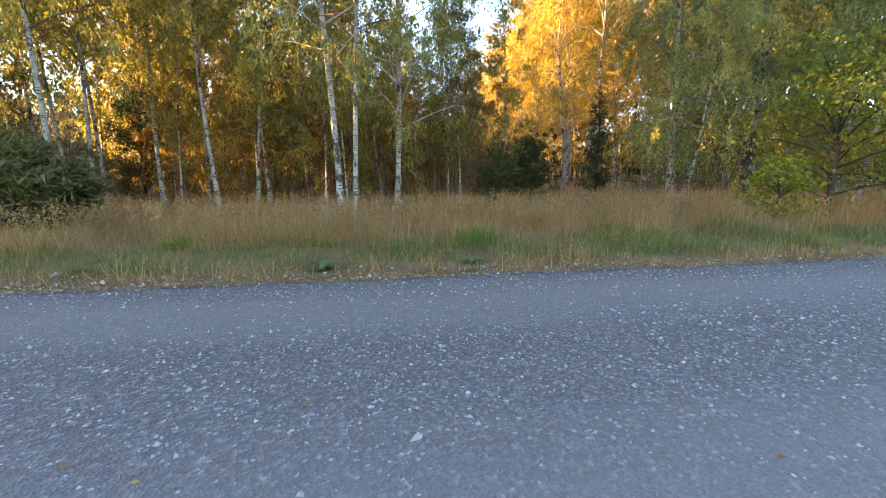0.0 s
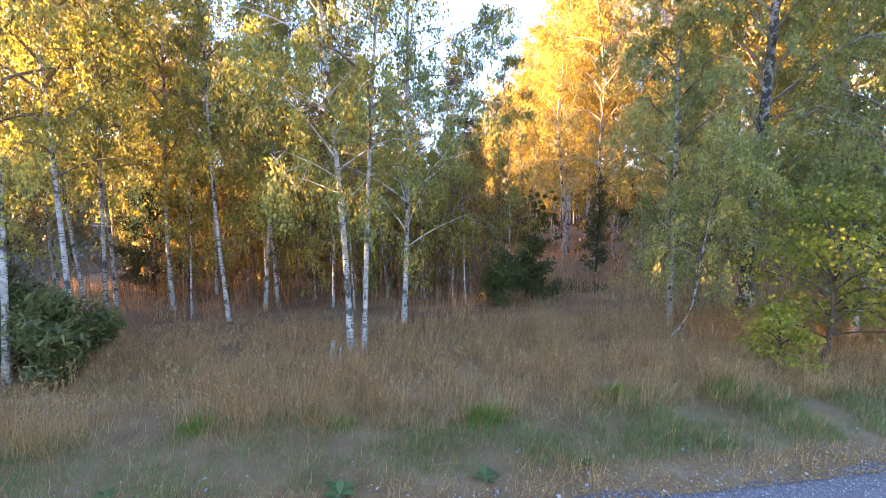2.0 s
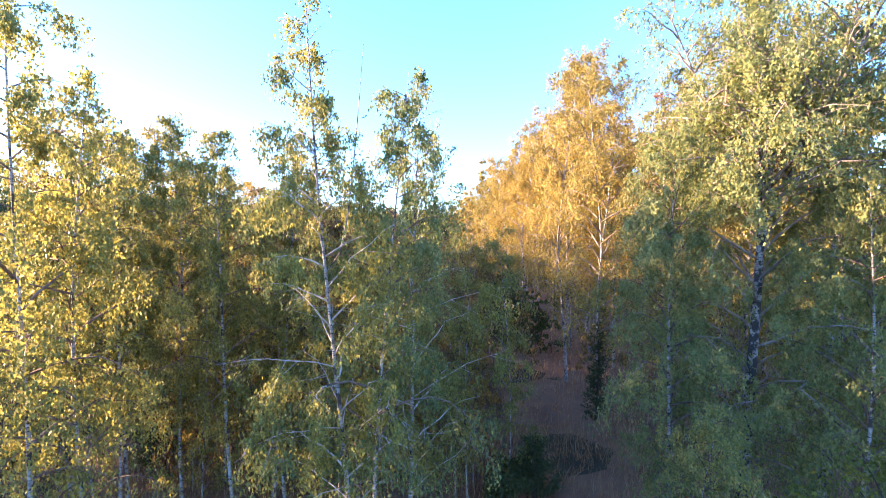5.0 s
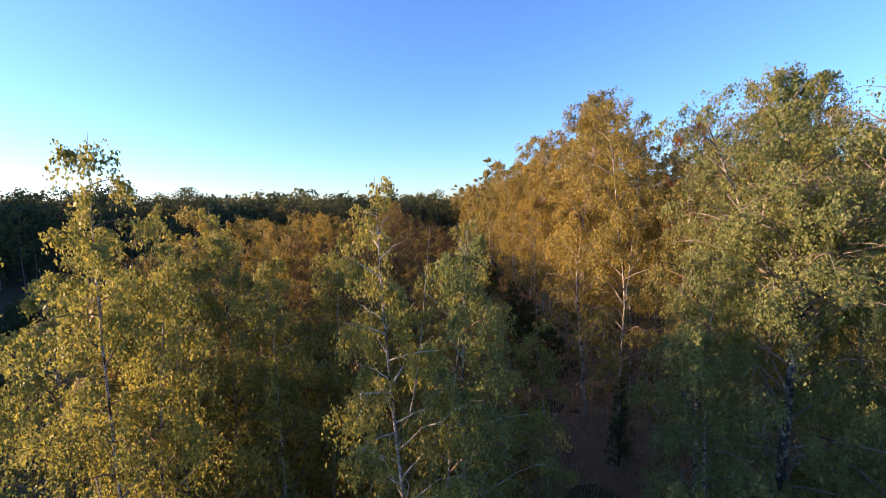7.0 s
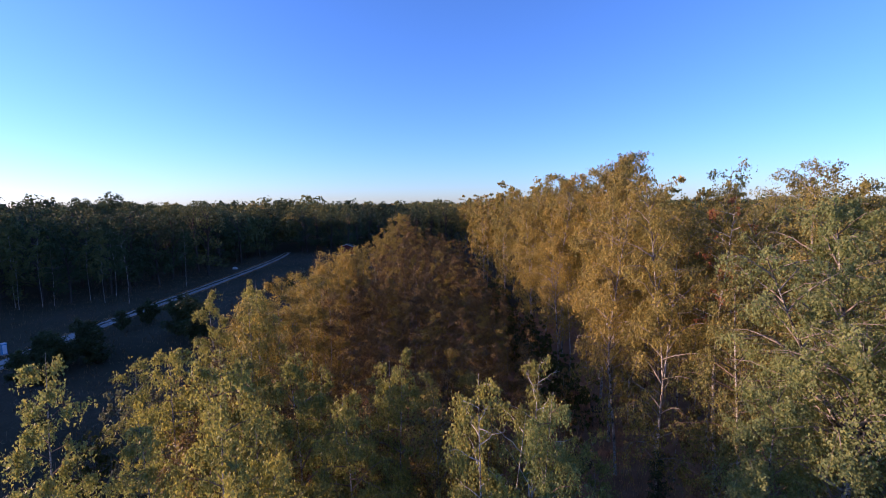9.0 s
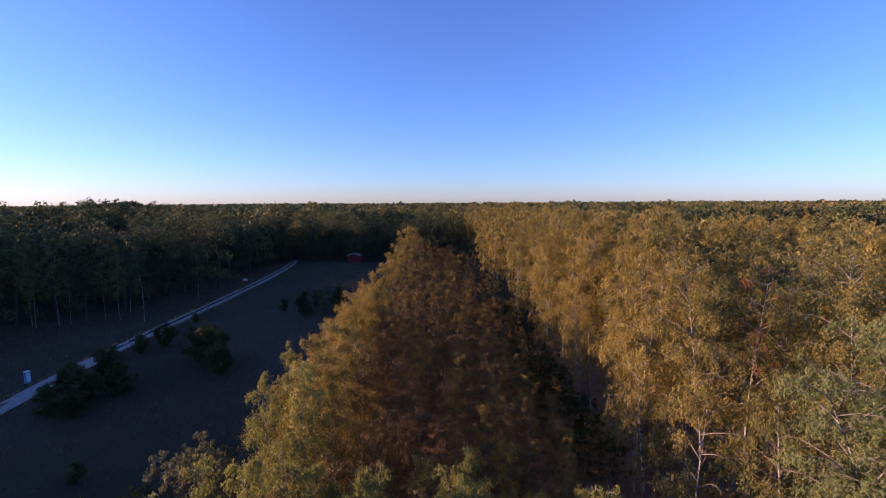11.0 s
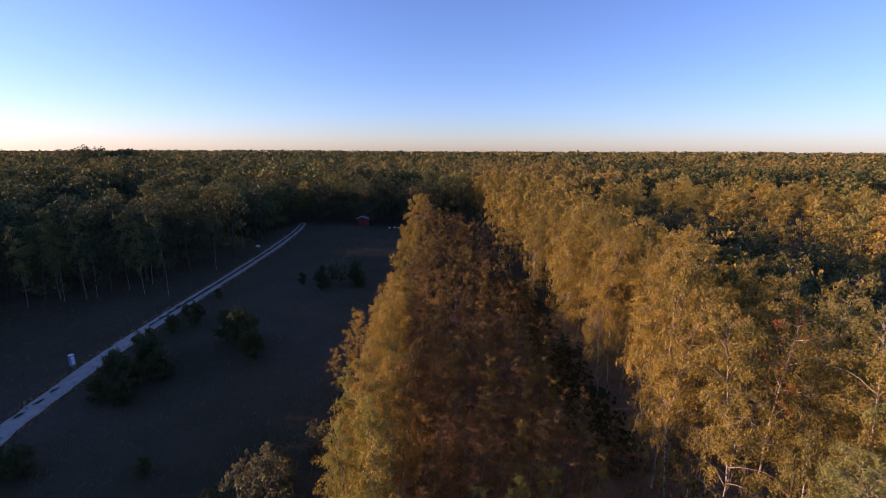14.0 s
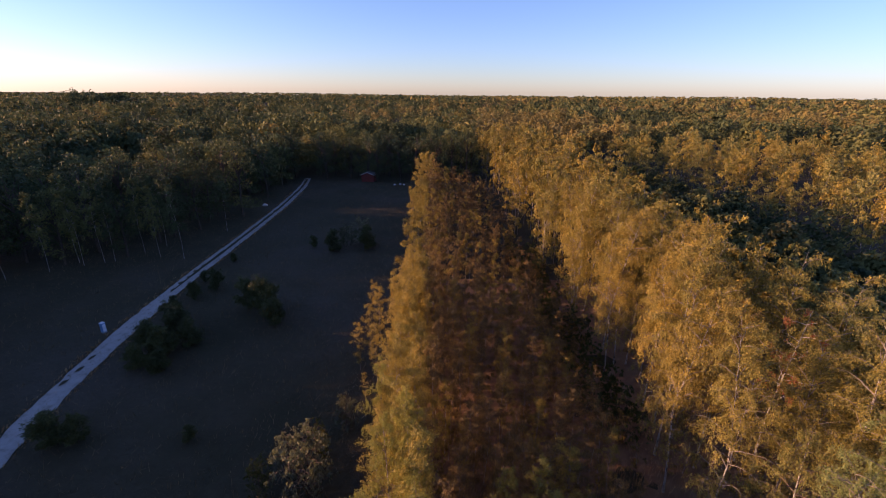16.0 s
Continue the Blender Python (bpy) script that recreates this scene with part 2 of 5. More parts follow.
def paint(name, colour, rough=0.5, wear=0.12):
    mat, nt, b = base_material(name, rough)
    n = noise_out(nt, 4, 5)
    nt.links.new(mix(nt, ramp(nt, n, [(0.4, (0, 0, 0)), (0.8, (wear * 4, wear * 4, wear * 4))]), colour, tuple(v * 0.55 for v in colour)), b.inputs["Base Color"])
    return mat


FLOOR = floor_material()
SOIL, VERGE, GRAVEL, TRACK, PEBBLE = soil_material(), verge_material(), gravel_material(), track_material(), pebble_material()
RED_WOOD = paint("red_boards", (0.20, 0.035, 0.03))
ROOF_GREY = paint("grey_roofing", (0.16, 0.16, 0.18))
WHITE_TRIM = paint("white_trim", (0.75, 0.74, 0.72))
BLUE_PLASTIC = paint("blue_plastic", (0.10, 0.34, 0.55), 0.4)
PALE_PLASTIC = paint("pale_plastic", (0.7, 0.75, 0.8), 0.4)


# ---- mesh helpers ----
def mesh_from(name, verts, faces, mat, smooth=False):
    """A mesh from an (n, 3) array and an (m, k) array of corners."""
    me = bpy.data.meshes.new(name)
    v, f = np.asarray(verts, dtype=np.float32), np.asarray(faces, dtype=np.int32)
    k = f.shape[1]
    me.vertices.add(len(v))
    me.vertices.foreach_set("co", v.ravel())
    me.loops.add(f.size)
    me.loops.foreach_set("vertex_index", f.ravel())
    me.polygons.add(len(f))
    me.polygons.foreach_set("loop_start", np.arange(0, f.size, k, dtype=np.int32))
    me.polygons.foreach_set("loop_total", np.full(len(f), k, dtype=np.int32))
    if smooth:
        me.polygons.foreach_set("use_smooth", np.ones(len(f), dtype=bool))
    me.materials.append(mat)
    me.update(calc_edges=True)
    return me


def child(name, me, parent, label=""):
    ob = new(name, me)
    ob.parent = parent
    if label:
        ob["label"] = label
    return ob


def part(name, bm, mat, parent, label=""):
    me = bpy.data.meshes.new(name)
    bm.to_mesh(me)
    bm.free()
    me.materials.append(mat)
    return child(name, me, parent, label)


def box(size, at, bevel=0.01):
    bm = bmesh.new()
    bmesh.ops.create_cube(bm, size=1, matrix=Matrix.LocRotScale(at, None, size))
    if bevel:
        bmesh.ops.bevel(bm, geom=bm.edges[:], offset=bevel, segments=1, affect='EDGES')
    return bm


def tubes(paths, radii, sides):
    """Tapered tubes along (n, k, 3) paths with (n, k) radii."""
    paths, radii = np.asarray(paths, float), np.asarray(radii, float)
    n, k, _ = paths.shape
    d = np.gradient(paths, axis=1)
    d /= np.linalg.norm(d, axis=2, keepdims=True) + 1e-9
    ref = np.where(np.abs(d[..., 2:3]) > 0.9, np.array([1.0, 0, 0]), np.array([0, 0, 1.0]))
    a = np.cross(d, ref)
    a /= np.linalg.norm(a, axis=2, keepdims=True) + 1e-9
    b = np.cross(d, a)
    th = np.linspace(0, 2 * np.pi, sides, endpoint=False)
    ring = a[:, :, None, :] * np.cos(th)[None, None, :, None] + b[:, :, None, :] * np.sin(th)[None, None, :, None]
    v = paths[:, :, None, :] + ring * radii[:, :, None, None]
    i = (np.arange(n)[:, None, None] * k + np.arange(k - 1)[None, :, None]) * sides
    j = np.arange(sides)[None, None, :]
    j2 = (j + 1) % sides
    f = np.stack([i + j, i + j2, i + sides + j2, i + sides + j], axis=-1)
    return v.reshape(-1, 3), f.reshape(-1, 4)


def leaf_quads(c, length, rng, width=0.62, droop=0.75):
    """One folded diamond a leaf at the centres c, mostly hanging."""
    n = len(c)
    a = rng.normal(0, 1, (n, 3)) * (1 - droop)
    a[:, 2] -= droop
    a /= np.linalg.norm(a, axis=1, keepdims=True)
    r = rng.normal(0, 1, (n, 3))
    b = np.cross(a, r)
    b /= np.linalg.norm(b, axis=1, keepdims=True) + 1e-9
    nn = np.cross(a, b)
    L = (length * rng.uniform(0.65, 1.25, n))[:, None]
    v = np.stack([c - a * L * 0.5, c + b * L * width * 0.5 + nn * L * 0.12 - a * L * 0.08,
                  c + a * L * 0.5, c - b * L * width * 0.5 + nn * L * 0.12 - a * L * 0.08], axis=1)
    return v.reshape(-1, 3), np.arange(n * 4).reshape(-1, 4)


def leaf_tris(c, length, rng, width=0.75, droop=0.7, facing=None):
    """One pointed triangle a leaf, for crowns seen from farther off; facing turns the leaves outwards."""
    n = len(c)
    a = rng.normal(0, 1, (n, 3)) * (1 - droop)
    a[:, 2] -= droop
    side = rng.normal(0, 1, (n, 3))
    if facing is not None:
        side = facing + side * 0.7
        side /= np.linalg.norm(side, axis=1, keepdims=True) + 1e-9
        a -= side * np.sum(a * side, axis=1, keepdims=True)
    a /= np.linalg.norm(a, axis=1, keepdims=True) + 1e-9
    s = np.cross(a, side)
    s /= np.linalg.norm(s, axis=1, keepdims=True) + 1e-9
    L = (length * rng.uniform(0.65, 1.3, n))[:, None]
    v = np.stack([c - a * L * 0.45 + s * L * width * 0.5, c - a * L * 0.45 - s * L * width * 0.5, c + a * L * 0.7], axis=1)
    return v.reshape(-1, 3), np.arange(n * 3).reshape(-1, 3)


# ---- trees ----
def on_paths(paths, which, u):
    """Points and directions at the shares u along the chosen paths."""
    k = paths.shape[1] - 1
    i = np.minimum((u * k).astype(int), k - 1)
    a, b = paths[which, i], paths[which, i + 1]
    return a + (b - a) * (u * k - i)[:, None], b - a


def birch(seed, height, leaves, leaf, mat, crown_base=0.3, spread=1.7, branches=34, girth=0.0085, lean=(0, 0), hang=0.7,
          wobble=0.12, stems=1, bark=None, bend=0.0, bare=0.0, twigs_per=9, sides=8, rise=0.9, top=0.35,
          name="birch_tree", limbs=0, simple=False, split=0.16, clump=1.0, fork=None, shell=False, split_at=0.0, side=5, sag=0.55, loose=0.0, thin_side=True):
    """A birch: wavering white trunk, thin rising limbs, hanging twigs and leaves. Returns an Empty with its parts."""
    rng = np.random.default_rng(seed)
    k = 12
    s = np.linspace(0, 1, k)
    root = new(name)
    all_trunks, all_r, bp, br, centres, faces_out, side_paths, side_r = [], [], [], [], [], [], [], []
    first_ph = rng.uniform(0, 6.28, 4)
    for st in range(stems):
        ph = first_ph if split_at else rng.uniform(0, 6.28, 4)
        s = np.linspace(split_at if st else 0, 1, k)
        g = np.clip((s - split_at) / (1 - split_at), 0, 1)
        off = np.array([rng.uniform(-1, 1), rng.uniform(-1, 1)]) * (split * height if stems > 1 else 0)
        x = wobble * (np.sin(s * 5 + ph[0]) - np.sin(ph[0])) + lean[0] * s + off[0] * g ** (0.8 if split_at else 1.3) + bend * (1 - np.exp(-s * 12))
        y = wobble * (np.sin(s * 4 + ph[1]) - np.sin(ph[1])) + lean[1] * s + off[1] * g ** (0.8 if split_at else 1.3)
        h = height * (1 if st == 0 else rng.uniform(0.75, 0.98))
        path = np.stack([x, y, s * h - 0.15 * (s == 0)], axis=1)
        r0 = girth * height * (1 if st == 0 else 0.8)
        rad = r0 * ((1 - s) ** 0.9 * 0.95 + 0.05)
        rad[0] *= 1.35
        all_trunks.append(path)
        all_r.append(rad)
        if fork and st == 0:
            f0, fx, fy = fork
            sf = np.linspace(f0, 0.93, k)
            g = (sf - f0) / (0.93 - f0)
            fp = np.stack([np.interp(sf, s, path[:, i]) for i in range(3)], axis=1)
            fp[:, 0] += fx * np.sqrt(g)
            fp[:, 1] += fy * np.sqrt(g)
            all_trunks.append(fp)
            all_r.append(np.interp(f0, s, rad) * 0.75 * (1 - 0.9 * g))
        nb = branches if stems == 1 or (split_at and st == 0) else int(branches * (0.35 if split_at else 0.65))
        base_f = split_at + 0.04 if st and split_at else crown_base
        f = base_f + (0.98 - base_f) * (np.arange(nb) + rng.uniform(0, 1, nb)) / nb
        az = np.arange(nb) * 2.399 + rng.uniform(-0.5, 0.5, nb)
        q = (f - crown_base) / (1 - crown_base)
        prof = (0.45 + 0.9 * np.sin(np.pi * np.clip(q * 0.75 + 0.22, 0, 1))) * (1 - q) ** top
        L = spread * prof * rng.uniform(0.55, 1.3, nb) * 0.85 + 0.12
        if shell:
            prof = np.interp(q, [0, 0.15, 0.4, 0.7, 0.88, 1], [0.6, 0.9, 1.0, 0.82, 0.58, 0.3])
            L = spread * prof * rng.uniform(0.75, 1.12, nb) + 0.1
        el = np.radians(rng.uniform(32, 66, nb) if shell else rng.uniform(18, 58, nb))
        start = np.stack([np.interp(f, s, path[:, i]) for i in range(3)], axis=1)
        t5 = np.linspace(0, 1, 6)
        rad_out = L[:, None] * t5 * np.cos(el)[:, None]
        zz = L[:, None] * (rise * t5 * np.sin(el)[:, None] - (0.2 if bare else 0.5) * (1 - 0.6 * q)[:, None] * t5 ** 3)
        wig = rng.normal(0, 0.05, (nb, 6, 2)) * L[:, None, None] * t5[None, :, None]
        P = np.stack([start[:, 0:1] + np.cos(az)[:, None] * rad_out + wig[..., 0],
                      start[:, 1:2] + np.sin(az)[:, None] * rad_out + wig[..., 1], start[:, 2:3] + zz], axis=2)
        R = (0.006 + 0.012 * L)[:, None] * (1 - 0.85 * t5) * (0.6 + 0.03 * height)
        bp.append(P)
        br.append(R)
        nl = leaves // stems if not split_at else int(leaves * 0.62) if st == 0 else int(leaves * 0.38) // (stems - 1)
        # side branches: each leaves its limb at an angle and arches down under its own weight
        sb = np.repeat(np.arange(nb), side)
        u = np.clip(rng.uniform(0.15, 1.05, len(sb)), 0, 1)
        foot, along = on_paths(P, sb, u)
        way = along / (np.linalg.norm(along, axis=1, keepdims=True) + 1e-9) + rng.normal(0, 0.75, (len(sb), 3)) * np.array([1, 1, 0.45])
        way /= np.linalg.norm(way, axis=1, keepdims=True) + 1e-9
        reach = L[sb] * rng.uniform(0.22, 0.5, len(sb)) * (1.2 - 0.55 * u) + 0.1
        t4 = np.linspace(0, 1, 4)
        S = foot[:, None, :] + way[:, None, :] * (reach[:, None] * t4)[..., None]
        S[..., 2] -= reach[:, None] * sag * (1 - 0.5 * q[sb])[:, None] * t4 ** 2
        side_paths.append(S)
        side_r.append((0.0022 + 0.0035 * reach)[:, None] * (1 - 0.8 * t4) * (0.6 + 0.03 * height))
        nt = max(1, nl // twigs_per)
        w = (L[sb] * 0.5 + reach) * (0.6 + 0.85 * q[sb]) * rng.uniform(0.08, 1.0, len(sb)) ** clump
        full = (rng.uniform(0, 1, nb) >= bare) | (q < 0.35)
        w = w * full[sb]
        si = rng.choice(len(sb), nt, p=w / w.sum())
        anchor, _ = on_paths(S, si, rng.uniform(0.05, 1.0, nt) ** 0.7)
        anchor += rng.normal(0, 0.02 + 0.002 * height + loose, (nt, 3))
        hl = hang * rng.uniform(0.15, 1.2, nt) * np.clip(0.45 + 0.55 * (1 - q[sb[si]]), 0.35, 1)
        drift = rng.normal(0, 0.22, (nt, 2)) * hl[:, None]
        tt = rng.uniform(0, 1, (nt, twigs_per))
        c = anchor[:, None, :] + np.zeros((nt, twigs_per, 3))
        c[..., :2] += drift[:, None, :] * tt[..., None] + rng.normal(0, 0.015 + leaf * 0.3, (nt, twigs_per, 2))
        c[..., 2] -= tt * hl[:, None]
        c = c.reshape(-1, 3)
        outward = c - np.stack([np.interp(c[:, 2], path[:, 2], path[:, i]) for i in range(3)], axis=1)
        outward[:, 2] = 0.12 * np.linalg.norm(outward[:, :2], axis=1) + 0.1
        outward /= np.linalg.norm(outward, axis=1, keepdims=True) + 1e-9
        centres.append(c[c[:, 2] > 0.25])
        faces_out.append(outward[c[:, 2] > 0.25])
    v, f = tubes(all_trunks, all_r, sides)
    child("trunk", mesh_from("trunk", v, f, bark or BIRCH, True), root)
    bp, br = np.concatenate(bp), np.concatenate(br)
    order = np.argsort(-br[:, 0])
    wood = BARE_LIMB if bare else PALE_LIMB if (shell and (split_at or not limbs)) else TWIG
    for i in order[:limbs]:
        v, f = tubes(bp[i:i + 1], br[i:i + 1] * (0.4 if bare else 0.7 if split_at else 1.0), 6)
        child("limb", mesh_from("limb", v, f, wood, True), root)
    v, f = tubes(bp[order[limbs:]], br[order[limbs:]], 3 if simple else 4)
    if thin_side:
        v2, f2 = tubes(np.concatenate(side_paths)[:, ::3], np.concatenate(side_r)[:, ::3], 3)
        v, f = np.concatenate([v, v2]), np.concatenate([f, f2 + len(v)])
    tagged(child("branching", mesh_from("branching", v, f, wood), root), kind="stuff")
    if simple:
        v, f = leaf_tris(np.concatenate(centres), leaf, rng, facing=np.concatenate(faces_out) if shell else None)
    else:
        v, f = leaf_quads(np.concatenate(centres), leaf, rng)
    child("crown", mesh_from("crown", v, f, mat), root)
    return root


def conifer(seed, height, radius, clumps, mat, needle=0.16, name="young_pine", up=0.35, start=0.05, power=0.8):
    """A young pine: tapered trunk, whorls of limbs, tufts of needles."""
    rng = np.random.default_rng(seed)
    root = new(name)
    k = 6
    s = np.linspace(0, 1, k)
    path = np.stack([rng.normal(0, 0.03, k) * height * 0.3, rng.normal(0, 0.03, k) * height * 0.3, s * height - 0.1 * (s == 0)], axis=1)
    v, f = tubes([path], [0.016 * height * (1 - 0.9 * s)], 7)
    child("trunk", mesh_from("trunk", v, f, BARK, True), root)
    nb = max(14, int(height * 11))
    fr = start + (0.97 - start) * (np.arange(nb) + rng.uniform(0, 1, nb)) / nb
    az = rng.uniform(0, 6.28, nb)
    L = radius * (1 - fr) ** power * rng.uniform(0.6, 1.2, nb) + 0.1
    t = np.linspace(0, 1, 4)
    base = np.stack([np.interp(fr, s, path[:, i]) for i in range(3)], axis=1)
    P = np.stack([base[:, 0:1] + np.cos(az)[:, None] * L[:, None] * t, base[:, 1:2] + np.sin(az)[:, None] * L[:, None] * t,
                  base[:, 2:3] + L[:, None] * (up * t + 0.1 * t ** 2)], axis=2)
    v, f = tubes(P, 0.012 * height ** 0.5 * (1 - 0.8 * t)[None, :] * np.ones((nb, 1)), 4)
    tagged(child("branching", mesh_from("branching", v, f, BARK), root), kind="stuff")
    bi = rng.choice(nb, clumps, p=L / L.sum())
    u = rng.uniform(0.15, 1, clumps)
    c0 = np.stack([[np.interp(uu, t, P[b, :, i]) for i in range(3)] for uu, b in zip(u, bi)])
    c0 += rng.normal(0, 0.05 + 0.05 * radius, c0.shape)
    m = 9
    c = np.repeat(c0, m, axis=0) + rng.normal(0, needle * 0.35, (clumps * m, 3))
    v, f = leaf_tris(c, needle, rng, 0.25, -0.25)
    child("crown", mesh_from("crown", v, f, mat), root)
    return root


def round_tree(seed, height, radius, leaves, leaf, mat, name="broadleaf_tree", trunk_share=0.3, flat=0.85):
    """A broad tree: trunk, limbs and lobes of leaves with gaps."""
    rng = np.random.default_rng(seed)
    root = new(name)
    k = 6
    s = np.linspace(0, 1, k)
    path = np.stack([np.sin(s * 4 + seed) * 0.02 * height, np.cos(s * 3 + seed) * 0.02 * height, s * height * 0.85 - 0.15 * (s == 0)], axis=1)
    v, f = tubes([path], [0.018 * height * (1 - 0.85 * s)], 7)
    child("trunk", mesh_from("trunk", v, f, BARK, True), root)
    nl = 26 if leaf < 0.3 else 18
    fr = trunk_share + (1 - trunk_share) * rng.uniform(0, 1, nl)
    az = np.arange(nl) * 2.4
    q = (fr - trunk_share) / (1 - trunk_share)
    L = radius * np.sqrt(np.clip(1 - (q * 1.15 - 0.35) ** 2 / 0.75, 0.03, 1)) * rng.uniform(0.5, 1.1, nl)
    tip = np.stack([np.cos(az) * L, np.sin(az) * L, fr * height * 0.96], axis=1)
    base = np.stack([np.interp(np.clip(fr * 0.8, 0, 1), s, path[:, i]) for i in range(3)], axis=1)
    t = np.linspace(0, 1, 4)[None, :, None]
    P = base[:, None, :] * (1 - t) + tip[:, None, :] * t + np.array([0, 0, 0.12])[None, None, :] * height * t * (1 - t)
    v, f = tubes(P, np.linspace(0.008, 0.002, 4)[None, :] * height * np.ones((nl, 1)), 3)
    tagged(child("branching", mesh_from("branching", v, f, BARK), root), kind="stuff")
    bi = rng.integers(0, nl, leaves)
    d = rng.normal(0, 1, (leaves, 3))
    d /= np.linalg.norm(d, axis=1, keepdims=True)
    rr = radius * (0.42 if leaf > 0.15 else 0.52) * rng.uniform(0.2, 1.0, leaves) ** 0.5
    c = tip[bi] + d * rr[:, None] * np.array([1, 1, flat])
    d = d[c[:, 2] > 0.2]
    c = c[c[:, 2] > 0.2]
    v, f = leaf_tris(c, leaf, rng, 0.8, 0.45, d * 0.5) if leaf > 0.15 else leaf_quads(c, leaf, rng, 0.8, 0.45)
    child("crown", mesh_from("crown", v, f, mat), root)
    return root


def joined(name, template_places, label):
    """Many trees too small to tell apart, in one mesh. Rows: template, x, y, turn, scale."""
    vs, faces, mats, slots, base = [], [], [], [], 0
    for t, x, y, turn, sc in template_places:
        m = pose(x, y, 0, 0, 0, turn)
        rot = np.array(m.to_3x3()) * sc
        for o in t.children:
            me = o.data
            v = np.empty(len(me.vertices) * 3, dtype=np.float32)
            me.vertices.foreach_get("co", v)
            vs.append(v.reshape(-1, 3) @ rot.T + np.array([x, y, 0]))
            k = me.polygons[0].loop_total
            f = np.empty(len(me.loops), dtype=np.int32)
            me.loops.foreach_get("vertex_index", f)
            mt = me.materials[0]
            if mt not in slots:
                slots.append(mt)
            faces.append((f + base, k, slots.index(mt)))
            base += len(me.vertices)
    me = bpy.data.meshes.new(name)
    v = np.concatenate(vs).astype(np.float32)
    me.vertices.add(len(v))
    me.vertices.foreach_set("co", v.ravel())
    loops = np.concatenate([f for f, _, _ in faces]).astype(np.int32)
    tot = np.concatenate([np.full(len(f) // k, k, dtype=np.int32) for f, k, _ in faces])
    me.loops.add(len(loops))
    me.loops.foreach_set("vertex_index", loops)
    me.polygons.add(len(tot))
    me.polygons.foreach_set("loop_start", np.concatenate([[0], np.cumsum(tot)[:-1]]).astype(np.int32))
    me.polygons.foreach_set("loop_total", tot)
    me.polygons.foreach_set("material_index", np.concatenate([np.full(len(f) // k, s, dtype=np.int32) for f, k, s in faces]))
    for mt in slots:
        me.materials.append(mt)
    me.update(calc_edges=True)
    return tagged(new(name, me), label, "wood", kind="stuff")


def put_thing(ob, x, y, turn=0, scale=1.0, z=0.0):
    c = copy_thing(ob, pose(x, y, z, 0, 0, turn))
    c.scale = (scale, scale, scale)
    return c


def drop_original(ob):
    for o in (*ob.children_recursive, ob):
        bpy.data.objects.remove(o)


# ---- ground ----
def road_edge(x):
    return 3.86 + ROAD_SLOPE * x + 0.06 * math.sin(x * 1.7) + 0.05 * math.sin(x * 4.3 + 1)


def ground_z(x, y):
    """Height of the ground: a nearly level plain with small unevenness."""
    d = np.clip((y - 3.9 - ROAD_SLOPE * x) / 3.0, 0, 1)
    far = np.clip((np.hypot(x, y) - 500) / 1500, 0, 1)
    return d * (0.05 * np.sin(x * 0.9 + 1) * np.sin(y * 0.7) + 0.04 * np.sin(x * 0.31) ) + far * (5 * np.sin(x * 0.0021 + 1) * np.sin(y * 0.0016) + 1)


def sheet(name, xs, ys, mat, zf):
    X, Y = np.meshgrid(xs, ys)
    v = np.stack([X.ravel(), Y.ravel(), zf(X, Y).ravel()], axis=1)
    nx, ny = len(xs), len(ys)
    i = (np.arange(ny - 1)[:, None] * nx + np.arange(nx - 1)[None, :]).ravel()
    f = np.stack([i, i + 1, i + nx + 1, i + nx], axis=1)
    return new(name, mesh_from(name, v, f, mat, True))


def spaced(lo, hi, inner, fine, grow=1.35):
    """Steps fine near zero and growing outwards."""
    a = list(np.arange(-inner, inner + 1e-6, fine))
    st = fine
    while a[-1] < hi:
        st *= grow
        a.append(a[-1] + st)
    st = fine
    while a[0] > lo:
        st *= grow
        a.insert(0, a[0] - st)
    return np.array(a)


tagged(sheet("ground", spaced(-4200, 4200, 90, 2.0), spaced(-4200, 4200, 90, 2.0), SOIL, lambda X, Y: ground_z(X, Y) - 0.03),
       "dull brown uneven field and forest soil", "ground", kind="structure")


def strip_mesh(name, xs, lo, hi, rows, mat, z0):
    """A band between two edge lines over x, with rows across."""
    v, f = [], []
    for x in xs:
        a, b = lo(x), hi(x)
        for r in range(rows + 1):
            v.append((x, a + (b - a) * r / rows, z0(r / rows)))
    n = rows + 1
    for i in range(len(xs) - 1):
        for r in range(rows):
            f.append((i * n + r, (i + 1) * n + r, (i + 1) * n + r + 1, i * n + r + 1))
    return new(name, mesh_from(name, np.array(v), np.array(f), mat, True))


tagged(strip_mesh("road", np.arange(-90, 90.1, 0.25), lambda x: -3.0 + ROAD_SLOPE * x, road_edge, 10, GRAVEL, lambda q: 0.02 + 0.03 * math.sin(q * 3.1)),
       "grey crushed-stone road with worn wheel tracks", "road", kind="structure")
tagged(strip_mesh("verge", np.arange(-60, 60.1, 0.25), lambda x: road_edge(x) - 0.06, lambda x: 8.5 + ROAD_SLOPE * x, 8, VERGE, lambda q: 0.0225 + 0.0375 * min(1.0, q * 4) * (1 - 0.5 * q)),
       "leaf-littered brown verge beside the road", "verge", kind="structure")

tagged(strip_mesh("forest_floor", np.arange(-14, 26.1, 0.5), lambda x: 8.4 + ROAD_SLOPE * x, lambda x: 60.0, 40, FLOOR, lambda q: 0.05 + 0.05 * math.sin(q * 40)),
       "russet leaf-covered forest floor under the birches", "forest floor", kind="structure")

# sand track across the field
TRACK_LINE = [(-38, 6), (-42, 17), (-44.4, 26), (-46.2, 36), (-47.6, 48), (-48.4, 62), (-48.8, 78), (-50, 104), (-52.3, 128), (-56, 146), (-64, 166)]


